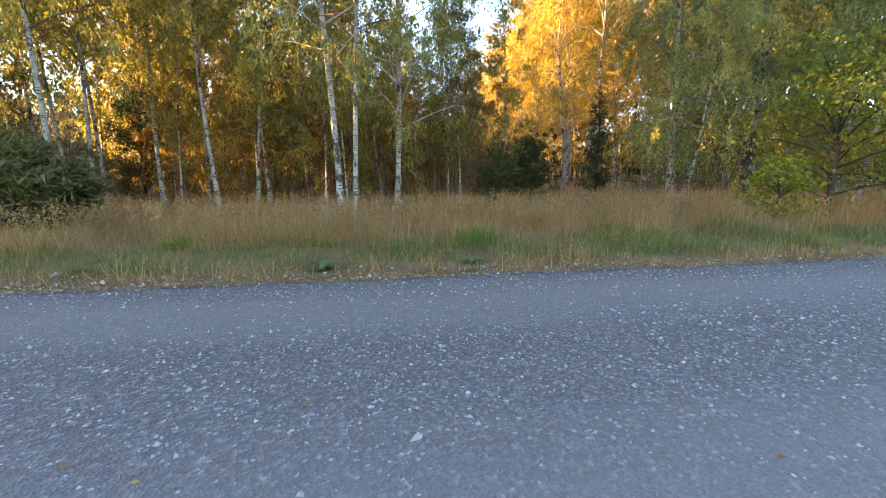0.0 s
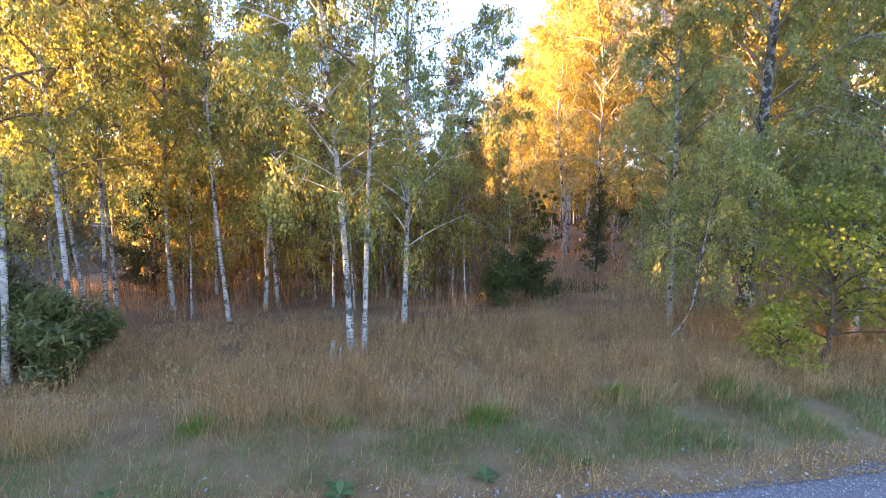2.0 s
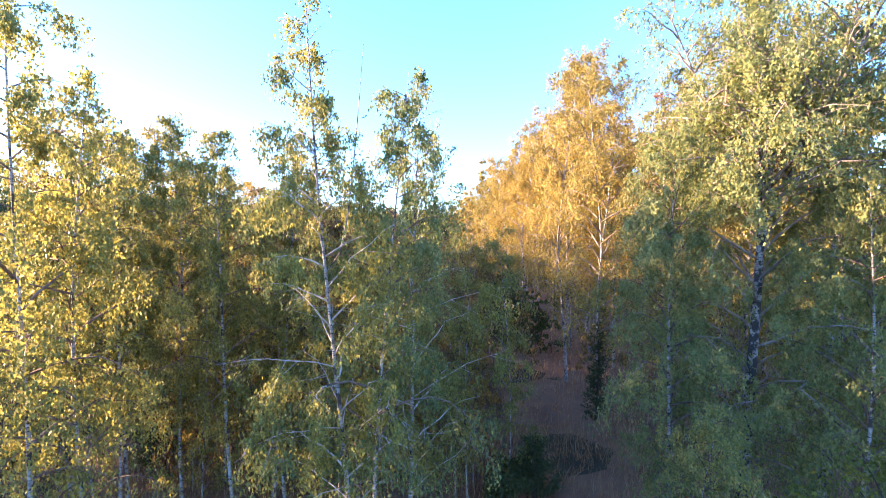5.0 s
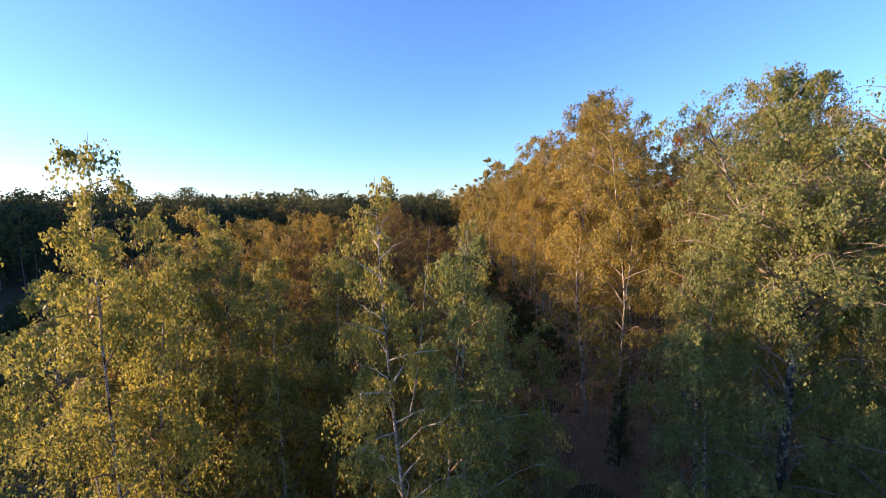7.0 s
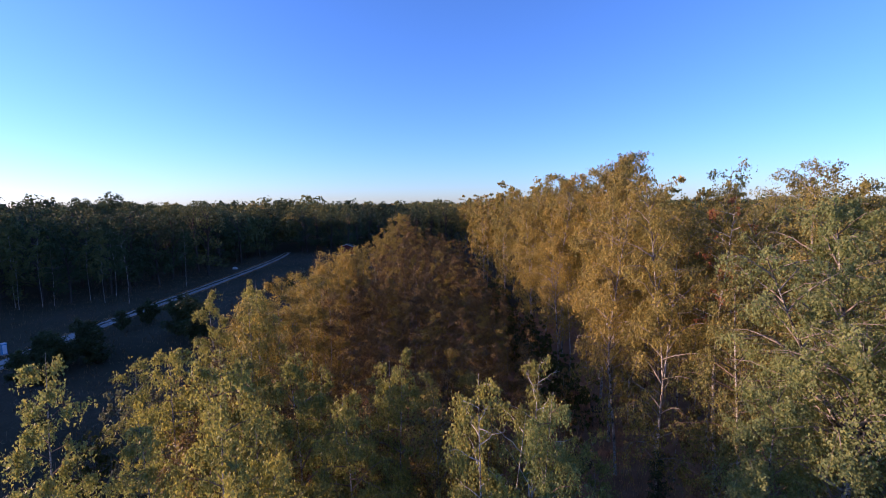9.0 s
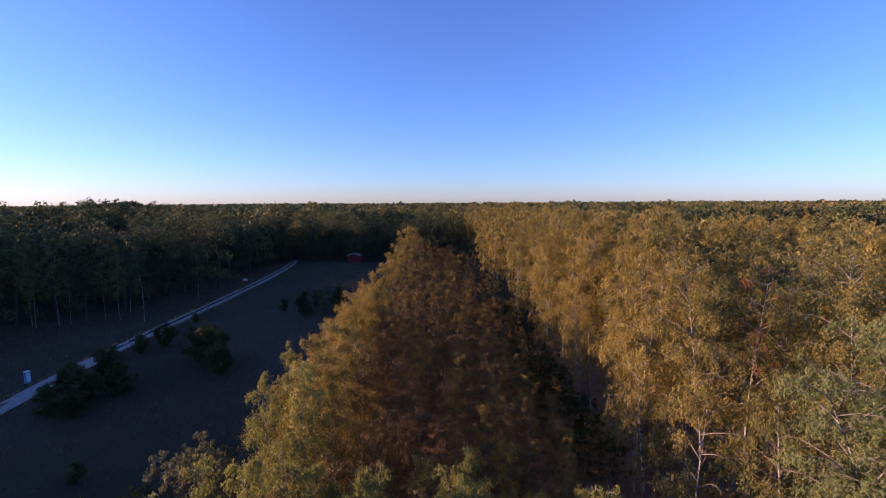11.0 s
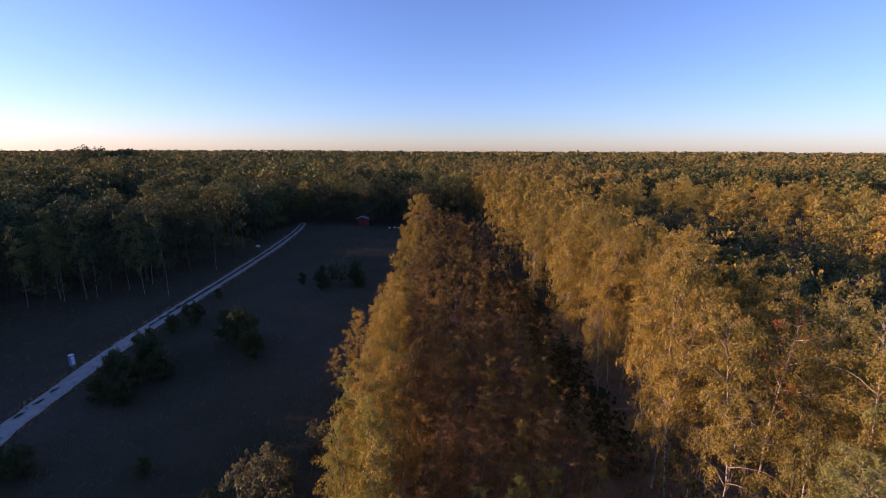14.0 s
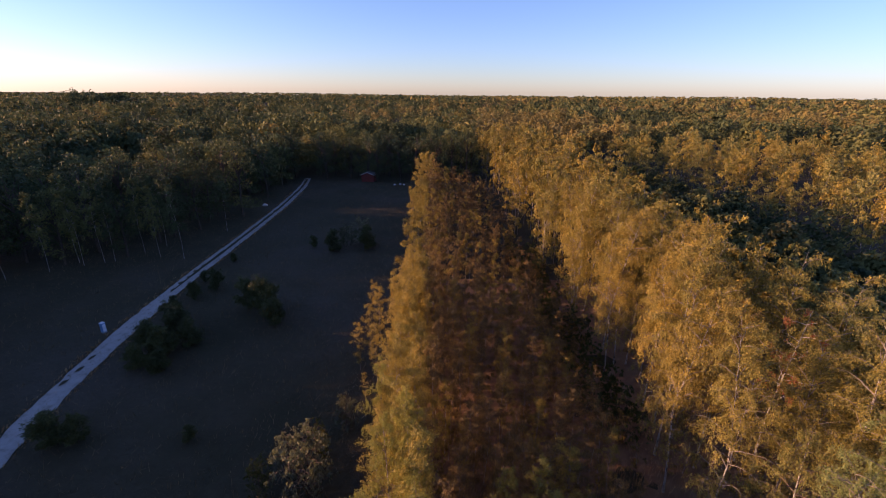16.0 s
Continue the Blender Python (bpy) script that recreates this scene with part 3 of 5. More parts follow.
def track_at(y):
    xs, ys = zip(*TRACK_LINE)
    return float(np.interp(y, ys, xs))


def track_mesh():
    v, f = [], []
    ys = np.arange(6, 141, 0.6)
    rows = 8
    for i, y in enumerate(ys):
        cx = np.mean([track_at(y + d) for d in (-6, -3, 0, 3, 6)])
        w = 1.12 + 0.06 * math.sin(y * 0.31) + 0.04 * math.sin(y * 0.9)
        for r in range(rows + 1):
            q = r / rows * 2 - 1
            v.append((cx + q * w + (abs(q) > 0.7) * 0.22 * noise.noise(Vector((q, y * 0.8, 4.0))), y, 0.06 + 0.04 * math.cos(q * 6.3) * (abs(q) < 0.9) - 0.06 * (abs(q) > 0.9)))
    n = rows + 1
    for i in range(len(ys) - 1):
        for r in range(rows):
            f.append((i * n + r, i * n + r + 1, (i + 1) * n + r + 1, (i + 1) * n + r))
    return tagged(new("sand_track", mesh_from("sand_track", np.array(v), np.array(f), TRACK, True)), "pale rutted sandy track curving across the dark field", "track", kind="structure")



def track_crown():
    """The grown-over ridge between the wheel ruts."""
    v, f = [], []
    ys = np.arange(54, 139, 0.5)
    for y in ys:
        cx = np.mean([track_at(y + d) for d in (-6, -3, 0, 3, 6)])
        w = np.interp(y, [54, 66, 139], [0.08, 0.3, 0.34]) * (1 + 0.7 * noise.noise(Vector((y * 0.45, 2.0, 7.0))))
        sway = 0.1 * noise.noise(Vector((y * 0.2, 8.0, 3.0)))
        v += [(cx + sway - w, y, 0.104), (cx + sway, y, 0.135), (cx + sway + w, y, 0.104)]
    for i in range(len(ys) - 1):
        for k in range(2):
            a = i * 3 + k
            f.append((a, a + 1, a + 4, a + 3))
    tagged(new("track_crown", mesh_from("track_crown", np.array(v), np.array(f), SOIL, True)), "dull grassy ridge between the track's wheel ruts", "track", kind="structure")


track_mesh()
track_crown()

# ---- near trees along the road ----
TREE = "birches along the roadside"


def place(root, x, y, turn, label, group=TREE, z=0.0):
    root.matrix_basis = pose(x, y, z, 0, 0, turn)
    return tagged(root, label, "birch", group)


place(birch(11, 12.2, 28000, 0.05, LEAF_YELLOW, 0.22, 1.7, 40, 0.0050, (-0.55, -0.7), 0.9, clump=0.9, wobble=0.09, fork=(0.6, 0.9, 0.2), bare=0.2, limbs=10, simple=True), -1.85, 7.95, 0, "slender white birch with hanging yellow-green twigs, twin trunk")
place(birch(12, 11.2, 24000, 0.052, LEAF_GREEN, 0.2, 1.75, 40, 0.0045, (0.85, 0.3), 0.9, clump=0.9, wobble=0.08, limbs=8, simple=True), -1.63, 7.98, 20, "slender white birch beside its twin, drooping leaves")
place(birch(13, 11.4, 23000, 0.052, LEAF_YELLOW, 0.16, 2.1, 42, 0.0056, (0.75, 0.3), 0.9, clump=1.0, wobble=0.10, bare=0.3, limbs=12, rise=1.2, simple=True), -1.03, 9.7, 40, "white birch with bare bleached upper limbs")
place(birch(14, 10.9, 21000, 0.054, LEAF_YELLOW, 0.16, 1.7, 40, 0.0048, (0.7, -0.4), 0.9, clump=0.9, wobble=0.08, limbs=8, simple=True), -4.95, 11.6, 70, "white-barked birch with low yellow foliage")
place(birch(15, 10.6, 19000, 0.055, LEAF_YELLOW, 0.33, 1.6, 38, 0.0050, (-0.7, 0.3), 0.9, clump=0.9, wobble=0.14, limbs=8, simple=True), -5.2, 10.15, 0, "white birch leaning slightly, yellow crown")
place(birch(16, 11.2, 19000, 0.058, LEAF_YELLOW, 0.36, 1.8, 38, 0.0052, (-0.5, 0.2), 0.9, clump=0.9, wobble=0.22, limbs=8, simple=True), -7.3, 11.4, 0, "white birch with a bent trunk and yellow crown")
place(birch(17, 10.8, 19000, 0.055, LEAF_YELLOW, 0.30, 1.6, 40, 0.0046, (0.6, -0.1), 0.9, wobble=0.12, clump=0.9, limbs=8, simple=True), -6.75, 7.6, 0, "tall thin birch with light yellow-green leaves")
place(birch(35, 12.9, 20000, 0.055, LEAF_YELLOW, 0.30, 1.6, 40, 0.0040, (0.3, 0.0), 0.9, wobble=0.1, clump=0.9, limbs=8, simple=True), -6.95, 6.6, 20, "tall thin birch at the roadside clump's edge")
place(birch(18, 10.8, 17000, 0.055, LEAF_YELLOW, 0.26, 1.5, 40, 0.0042, (0.3, -0.2), 0.8, wobble=0.10, clump=0.9, limbs=8, simple=True), -8.0, 10.0, 0, "thin white birch in a roadside clump")
place(birch(19, 11.0, 17500, 0.06, LEAF_YELLOW, 0.32, 1.6, 36, 0.0046, (0.3, 0.3), 0.8, wobble=0.12, clump=0.9, limbs=6, simple=True), -8.8, 11.4, 50, "thin white birch in a roadside clump")
place(birch(20, 10.4, 16000, 0.06, LEAF_YELLOW, 0.34, 1.6, 34, 0.0046, (-0.2, 0.3), 0.8, wobble=0.12, clump=0.9, limbs=6, simple=True), -9.0, 10.7, 90, "thin white birch in a roadside clump")
place(birch(34, 11.4, 15000, 0.06, LEAF_YELLOW, 0.34, 1.6, 34, 0.0044, (0.4, 0.1), 0.8, wobble=0.14, clump=0.9, limbs=6, simple=True), -10.4, 11.5, 130, "thin white birch in a roadside clump")
place(birch(21, 10.5, 19000, 0.06, LEAF_GREEN, 0.2, 1.7, 36, 0.0055, (0.2, -0.3), 0.8, wobble=0.12, clump=0.9, limbs=6, simple=True), -10.4, 9.3, 10, "birch with olive-green leaves at the clump's edge")
place(birch(22, 4.6, 8500, 0.052, LEAF_GREEN, 0.30, 1.2, 34, 0.0056, (0.5, 0.1), 0.8, wobble=0.05, bend=0.8, clump=0.9, limbs=8, simple=True), 4.05, 8.5, 0, "leaning birch with a curved base and green drooping crown")
place(birch(23, 15.0, 100000, 0.062, LEAF_GREEN, 0.12, 3.5, 60, 0.0105, (0.3, 0.2), 0.9, wobble=0.15, stems=6, split=0.15, split_at=0.62, limbs=16, simple=True, shell=True, clump=1.0, bark=OLD_BIRCH, side=7), 7.3, 10.6, 0, "large old birch with black-mottled trunk and green hanging crown")
place(birch(24, 13.65, 30000, 0.064, LEAF_OLIVE, 0.14, 2.8, 56, 0.0080, (0.4, 0.1), 0.9, wobble=0.15, clump=0.9, limbs=10, simple=True), 10.0, 11.4, 30, "tall birch with dense green drooping crown")
place(birch(25, 12.0, 26000, 0.066, LEAF_GREEN, 0.10, 2.4, 54, 0.0070, (-0.3, -0.2), 0.9, wobble=0.12, clump=0.9, limbs=10, simple=True), 11.2, 9.2, 60, "birch with low green drooping branches")
place(birch(26, 9.4, 26000, 0.06, LEAF_GREEN, 0.12, 2.2, 50, 0.0060, (0.3, 0.1), 0.9, wobble=0.12, clump=0.9, limbs=10, simple=True), 8.4, 8.9, 0, "green birch with branches hanging near the ground")
place(birch(27, 12.74, 21000, 0.064, LEAF_OLIVE, 0.16, 2.4, 50, 0.0070, (-0.3, 0.3), 0.9, wobble=0.12, clump=0.9, limbs=8, simple=True), 7.6, 14.6, 0, "birch with yellow-green crown behind the roadside trees")
place(birch(28, 13.65, 22000, 0.07, LEAF_OLIVE, 0.16, 2.6, 50, 0.0070, (0.3, 0.3), 0.9, wobble=0.12, clump=0.9, limbs=8, simple=True), 12.5, 14.0, 0, "birch with yellow-green crown behind the roadside trees")
place(birch(29, 10.6, 38000, 0.056, LEAF_GREEN, 0.08, 2.1, 52, 0.0060, (0.2, 0.2), 0.9, wobble=0.1, limbs=8, simple=True, shell=True, clump=1.1, side=6), 5.3, 10.3, 0, "green birch with a dense crown hanging to the grass")

for sd, h, x, y, mt, lab in ((51, 12.0, -11.8, 9.3, LEAF_GREEN, "birch with green drooping branches at the clump's edge"), (52, 12.1, -12.6, 16.9, LEAF_YELLOW, "slender birch rising above the strip's edge"), (53, 11.5, -13.6, 21.9, LEAF_YELLOW, "slender birch rising above the strip's edge"),
                             (54, 10.1, -7.2, 13.4, LEAF_YELLOW, "thin birch with a yellow top above the strip"), (55, 10.4, -4.9, 12.4, LEAF_YELLOW, "thin birch with a yellow top above the strip"), (56, 12.0, -11.7, 18.3, LEAF_YELLOW, "slender birch rising above the strip's edge")):
    place(birch(sd, h, 18000 if sd == 51 else 13000, 0.06, mt, 0.25, 1.5, 36, 0.0050, (0.2, 0.1), 0.8, wobble=0.14, limbs=6, simple=True, clump=0.9), x, y, sd * 40, lab)

# oak saplings, low pines and undergrowth
def oak(seed, height, radius, leaves):
    r = round_tree(seed, height, radius, int(leaves * 3.6), 0.075, LEAF_OAK, "oak_sapling", 0.22, 0.5)
    return tagged(r, "young oak with bright yellow-green leaves in dry grass", "sapling", "young oaks")


oak(31, 1.15, 0.45, 300).matrix_basis = pose(5.45, 7.1, 0)
oak(32, 3.1, 1.25, 1100).matrix_basis = pose(6.7, 7.6, 0)
oak(33, 3.9, 1.35, 1100).matrix_basis = pose(8.3, 7.9, 0)
for sd, h, r, n, x, y in ((41, 1.35, 0.95, 620, -6.35, 6.85), (42, 1.5, 1.0, 560, -7.4, 7.0), (43, 2.6, 1.1, 800, -8.6, 7.6), (44, 4.4, 1.4, 900, -9.7, 14.2), (45, 4.2, 0.75, 300, 6.3, 18.0), (46, 1.9, 0.85, 520, 2.5, 12.6), (47, 1.5, 0.7, 380, 1.5, 12.0)):
    c = conifer(sd, h, r, n, NEEDLE, 0.15)
    c.matrix_basis = pose(x, y, 0)
    tagged(c, "dark green young pine at the wood's edge", "pine", "young pines")

# ---- the birch strip ----
rng = np.random.default_rng(5)


def strip_left(y):
    return float(np.interp(y, [8, 17, 30, 46, 85, 115], [-12.3, -13.6, -13.8, -14.6, -16.2, -16.2]))


def strip_right(y):
    return float(np.interp(y, [8, 13, 20, 50, 115], [1.2, 1.6, 2.8, 2.4, 0.6]))


def stand_left(y):
    return float(np.interp(y, [12, 30, 60, 170], [6.9, 6.1, 4.9, 3.2]))


def scatter(xlo, xhi, y0, y1, step, jitter=0.42):
    """Jittered places on a grid between two lines."""
    out, y = [], y0
    while y < y1:
        x = xlo(y) + rng.uniform(0, step)
        while x < xhi(y):
            out.append((x + rng.uniform(-1, 1) * step * jitter, y + rng.uniform(-1, 1) * step * jitter))
            x += step
        y += step
    return out


def variants(make, n):
    return [make(i) for i in range(n)]


thin = variants(lambda i: birch(100 + i, 10.0, 6800, 0.07, (LEAF_BROWN, LEAF_GOLD, LEAF_BROWN, LEAF_STAND, LEAF_YELLOW)[i], 0.14, 1.35, 26, 0.0038, (0.15 * (i - 1), 0.1), 0.4, 0.12, sides=5, twigs_per=3, name="young_birch", simple=True, shell=True, clump=0.6, side=5, loose=0.05, thin_side=False), 5)
thin_mid = variants(lambda i: birch(105 + i, 10.0, 3200, 0.1, (LEAF_BROWN, LEAF_GOLD, LEAF_BROWN)[i], 0.14, 1.4, 20, 0.0036, (0.1, 0.1), 0.35, 0.12, sides=4, twigs_per=2, name="young_birch", simple=True, shell=True, clump=0.6, side=5, loose=0.09, thin_side=False), 3)
thin_dim = variants(lambda i: birch(115 + i, 10.0, 480, 0.27, (LEAF_BROWN, LEAF_GREEN)[i], 0.1, 1.5, 8, 0.0036, (0.1, 0.1), 0.5, 0.12, sides=4, twigs_per=4, simple=True, shell=True, clump=0.5, side=4, thin_side=False), 2)
thin_far = variants(lambda i: birch(110 + i, 10.0, 1350, 0.16, (LEAF_BROWN, LEAF_GOLD, LEAF_BROWN)[i], 0.12, 1.45, 10, 0.0036, (0.1, 0.1), 0.35, 0.12, sides=4, twigs_per=2, name="young_birch", simple=True, shell=True, clump=0.5, side=5, loose=0.13, thin_side=False), 3)
shrubby = variants(lambda i: birch(120 + i, 5.0, 2400, 0.075, (LEAF_RUST, LEAF_GOLD, LEAF_YELLOW)[i], 0.08, 1.0, 26, 0.0050, (0.1, 0.1), 0.45, 0.1, sides=5, twigs_per=8, name="birch_sapling", simple=True, side=3, clump=1.2), 3)
for t in thin + thin_mid + thin_far:
    tagged(t, "thin young birch with brown-gold leaves in a dense strip", "birch", "young birches in the strip")
for t in shrubby:
    tagged(t, "bushy young birch in the undergrowth", "birch", "undergrowth birches")

KEEP_OFF = [(-1.7, 8), (-0.87, 9), (-3.75, 8.8), (-5.3, 10.1), (-7.9, 12.6), (-6.6, 7.1), (-8.6, 9.6)]
for x, y in scatter(strip_left, strip_right, 11.5, 46, 1.85):
    if any(math.hypot(x - a, y - b) < 1.3 for a, b in KEEP_OFF):
        continue
    q = (x - strip_left(y)) / (strip_right(y) - strip_left(y))
    if y < 19 and q < 0.3 and rng.uniform() < 0.55:
        continue
    h = np.interp(q, [0, 0.06, 0.16, 0.26, 0.7, 1], [9.0, 10.4, 10.2, 7.8, 7.0, 6.2]) * rng.uniform(0.84, 1.12) * np.interp(y, [12, 18], [1.22, 1.0])
    if q < 0.17:
        t = thin[int(rng.choice([3, 4, 4]) if y < 19 else rng.choice([1, 3, 1]))] if y < 34 else thin_mid[1]
    else:
        t = thin[int(rng.choice([0, 1, 3, 4, 4]))] if y < 18 else thin[int(rng.choice([0, 0, 1, 2, 2]))] if y < 25 else thin_mid[int(rng.choice([0, 0, 1, 2, 2]))]
    put_thing(t, x, y, rng.uniform(0, 360), h / 10.0)
y = 12.0
while y < 46:
    put_thing(thin[int(rng.choice([3, 4, 4]) if y < 19 else rng.choice([1, 3, 1]))] if y < 34 else thin_mid[1], strip_left(y) + rng.uniform(0.2, 2.2), y, rng.uniform(0, 360), rng.uniform(0.9, 1.08))
    y += rng.uniform(0.9, 1.5)
far_strip = []
for x, y in scatter(strip_left, strip_right, 46, 117, 2.35):
    q = (x - strip_left(y)) / (strip_right(y) - strip_left(y))
    h = np.interp(q, [0, 0.06, 0.16, 0.26, 0.7, 1], [9.2, 10.4, 10.2, 8.0, 7.0, 6.2]) * rng.uniform(0.84, 1.12) * (1.22 if y > 100 and q < 0.5 else 1)
    far_strip.append((thin_far[1 if q < 0.17 else int(rng.choice([0, 0, 2, 1]))], x, y, rng.uniform(0, 360), h / 10.0))
joined("birch_wood", far_strip, "dense far strip of young brown-gold birches")
for x, y in scatter(lambda y: -10.0, lambda y: 1.3, 13.2, 18.0, 1.2):
    if any(math.hypot(x - a, y - b) < 0.7 for a, b in KEEP_OFF) or x > 2.9:
        continue
    put_thing(shrubby[int(rng.choice([0, 0, 1, 2]))], x, y, rng.uniform(0, 360), rng.uniform(0.6, 1.05))
for x, y, h in ((-17.0, 38, 7.0), (-16.4, 41, 7.6), (-17.6, 44, 6.8), (-18.0, 36.8, 5.6), (-16.0, 35, 6.4), (-16.6, 32, 3.2), (-15.5, 47, 7)):
    put_thing(thin_mid[1], x, y, rng.uniform(0, 360), h / 10.0)



def sapling_stems(places, label):
    """Crowded thin bare stems, each a slightly bent tapered tube."""
    n = len(places)
    h = rng.uniform(1.4, 4.2, n)
    t = np.linspace(0, 1, 4)
    lean, bow = rng.normal(0, 0.09, (n, 2)) * h[:, None], rng.normal(0, 0.05, (n, 2)) * h[:, None]
    p = np.array(places)
    paths = np.stack([p[:, 0:1] + lean[:, 0:1] * t + bow[:, 0:1] * np.sin(t * 3.1), p[:, 1:2] + lean[:, 1:2] * t + bow[:, 1:2] * np.sin(t * 3.1), h[:, None] * t], axis=2)
    v, f = tubes(paths, rng.uniform(0.006, 0.016, n)[:, None] * (1 - 0.75 * t), 4)
    return tagged(new("sapling_stems", mesh_from("sapling_stems", v, f, TWIG, True)), label, "saplings", kind="stuff")


sapling_stems([(rng.uniform(-11, 2.2), rng.uniform(12.5, 21)) for _ in range(900)], "crowded thin brown sapling stems under the birches")
sapling_stems([(rng.uniform(6.5, 15), rng.uniform(11, 22)) for _ in range(350)], "thin brown sapling stems under the tall birches")

# ---- the tall birch stand ----
tall = variants(lambda i: birch(200 + i, 17.0, 26000, 0.083, (LEAF_GOLD, LEAF_STAND, LEAF_STAND, LEAF_GOLD)[i], 0.2, 2.75, 44, 0.0046, (0.3 * (i - 1.5), 0.2), 0.8, 0.2, sides=6, twigs_per=7, stems=(3, 2, 3, 2)[i], split=0.1, split_at=(0.5, 0.4, 0.6, 0.45)[i], shell=True, name="tall_birch", simple=True, clump=1.1, side=7, loose=0.06), 4)
tall_near = variants(lambda i: birch(220 + i, 17.0, 33000, 0.072, (LEAF_OLIVE, LEAF_STAND)[i], 0.2, 2.8, 46, 0.0046, (0.3, 0.2), 0.8, 0.2, sides=6, twigs_per=7, stems=(3, 2)[i], split=0.1, split_at=0.5, shell=True, name="tall_birch", simple=True, clump=1.1, side=7, loose=0.06), 2)
tall_mid = variants(lambda i: birch(206 + i, 16.5, 11000, 0.122, (LEAF_GOLD, LEAF_STAND, LEAF_GOLD)[i], 0.12, 2.7, 30, 0.0042, (0.2, 0.2), 0.8, 0.2, sides=5, twigs_per=5, stems=(2, 3, 2)[i], split=0.1, split_at=0.5, shell=True, name="tall_birch", simple=True, clump=1.0, side=6, loose=0.09, thin_side=False), 3)
tall_far = variants(lambda i: birch(210 + i, 16.0, 2400, 0.245, (LEAF_GOLD, LEAF_STAND, LEAF_GOLD)[i], 0.1, 2.4, 18, 0.0036, (0.2, 0.2), 0.7, 0.2, sides=4, twigs_per=4, stems=2, split=0.1, split_at=0.5, shell=True, name="tall_birch", simple=True, clump=0.8, side=5, loose=0.08, thin_side=False), 3)
tall_dim = variants(lambda i: birch(215 + i, 16.0, 1450, 0.37, (LEAF_GOLD, LEAF_STAND, LEAF_OLIVE)[i], 0.06, 3.3, 14, 0.0036, (0.2, 0.2), 0.6, 0.2, sides=4, twigs_per=2, stems=2, split=0.1, split_at=0.5, shell=True, simple=True, clump=0.3, side=6, loose=0.25, thin_side=False), 3)
for t in tall_near + tall + tall_mid + tall_far:
    tagged(t, "tall birch with a sunlit golden-olive crown", "birch", "tall birches of the stand")
for x, y in scatter(stand_left, lambda y: stand_left(y) + np.interp(y, [12, 40, 80], [15, 15, 14]), 15.5, 62, 3.35, 0.36):
    if x < stand_left(y) - 0.6 or math.hypot(x - 10.6, y - 20.6) < 1.5:
        continue
    deep = x > stand_left(y) + (9 if y < 30 else 6)
    put_thing(tall_far[int(rng.integers(0, 3))] if deep else tall_near[int(rng.integers(0, 2))] if y < 22.5 and x < stand_left(y) + 8 else tall[int(rng.integers(0, 4))] if y < 42 else tall_mid[int(rng.integers(0, 3))], x, y, rng.uniform(0, 360), rng.uniform(0.9, 1.12) * np.interp(x - stand_left(y), [0, 3, 15], [0.97, 1.01, 0.9]) * np.interp(y, [15, 24, 40], [0.91, 0.99, 1.0]))
for x, y in scatter(stand_left, lambda y: stand_left(y) + 18, 62, 172, 4.0):
    put_thing(tall_far[int(rng.integers(0, 3))], x, y, rng.uniform(0, 360), rng.uniform(0.9, 1.16))
right_wood = [(x, y) for x, y in scatter(lambda y: stand_left(y) + 44, lambda y: stand_left(y) + 44 + y * 0.55, 58, 178, 7.2) if rng.uniform() < 0.9]
joined("birch_wood", [(tall_dim[int(rng.integers(0, 3))], x, y, rng.uniform(0, 360), rng.uniform(0.62, 0.95)) for x, y in right_wood], "golden birch wood beyond the scrub")
under = birch(240, 4.5, 320, 0.2, LEAF_BROWN, 0.06, 1.2, 8, 0.0050, (0.1, 0.1), 0.5, 0.1, sides=4, twigs_per=6, simple=True, thin_side=False)
joined("underwood", [(under, x, y, rng.uniform(0, 360), rng.uniform(0.5, 1.1)) for x, y in zip(rng.uniform(8.5, 30, 70), rng.uniform(13, 40, 70))]
       + [(under, x, y, rng.uniform(0, 360), rng.uniform(0.5, 0.9)) for x, y in zip(rng.uniform(-13, 2, 50), rng.uniform(16, 40, 50))]
       + [(under, 4.2 + rng.normal(0, 1.0), y, rng.uniform(0, 360), rng.uniform(0.5, 0.95)) for y in rng.uniform(23, 60, 34)]
       # unseen bushes left of the clump, added to shade the roadside grass
       + [(under, x, 3.9 + ROAD_SLOPE * x + d, rng.uniform(0, 360), rng.uniform(0.5, 0.85)) for x, d in zip(rng.uniform(-17, -11, 40), rng.uniform(1.5, 7.5, 40))]
       + [(under, 3.2 + rng.normal(0, 2.5), y, rng.uniform(0, 360), 0.9) for y in rng.uniform(60, 75, 14)], "brown bushy undergrowth between the trunks")
# Dark leaves here stand in for the deep shade on the ride's ground.
shade_bush = birch(242, 4.0, 620, 0.15, LEAF_DARK, 0.05, 1.2, 12, 0.0050, (0.1, 0.1), 0.4, 0.1, sides=4, twigs_per=6, simple=True, bark=BARK, side=3, thin_side=False)
joined("path_scrub", [(shade_bush, rng.uniform(strip_right(y) - 0.6, stand_left(y) + 1.0), y, rng.uniform(0, 360), rng.uniform(0.45, 1.0)) for y in rng.uniform(27, 72, 120)], "scrub in dark leaves standing in for the deep shade of the ride between strip and stand")
drop_original(shade_bush)
drop_original(under)
# An unseen thicket, added to keep low sun off the verge grass.
shade_hedge = birch(241, 4.5, 260, 0.30, LEAF_BROWN, 0.06, 1.2, 4, 0.0050, (0.1, 0.1), 0.5, 0.1, sides=4, twigs_per=6, simple=True, thin_side=False)
joined("underwood", [(shade_hedge, x, y, rng.uniform(0, 360), rng.uniform(0.6, 1.0)) for x, y in zip(rng.uniform(-18, -11.5, 85), rng.uniform(4.6, 10.5, 85))], "unseen brown thicket added to shade the verge")
drop_original(shade_hedge)
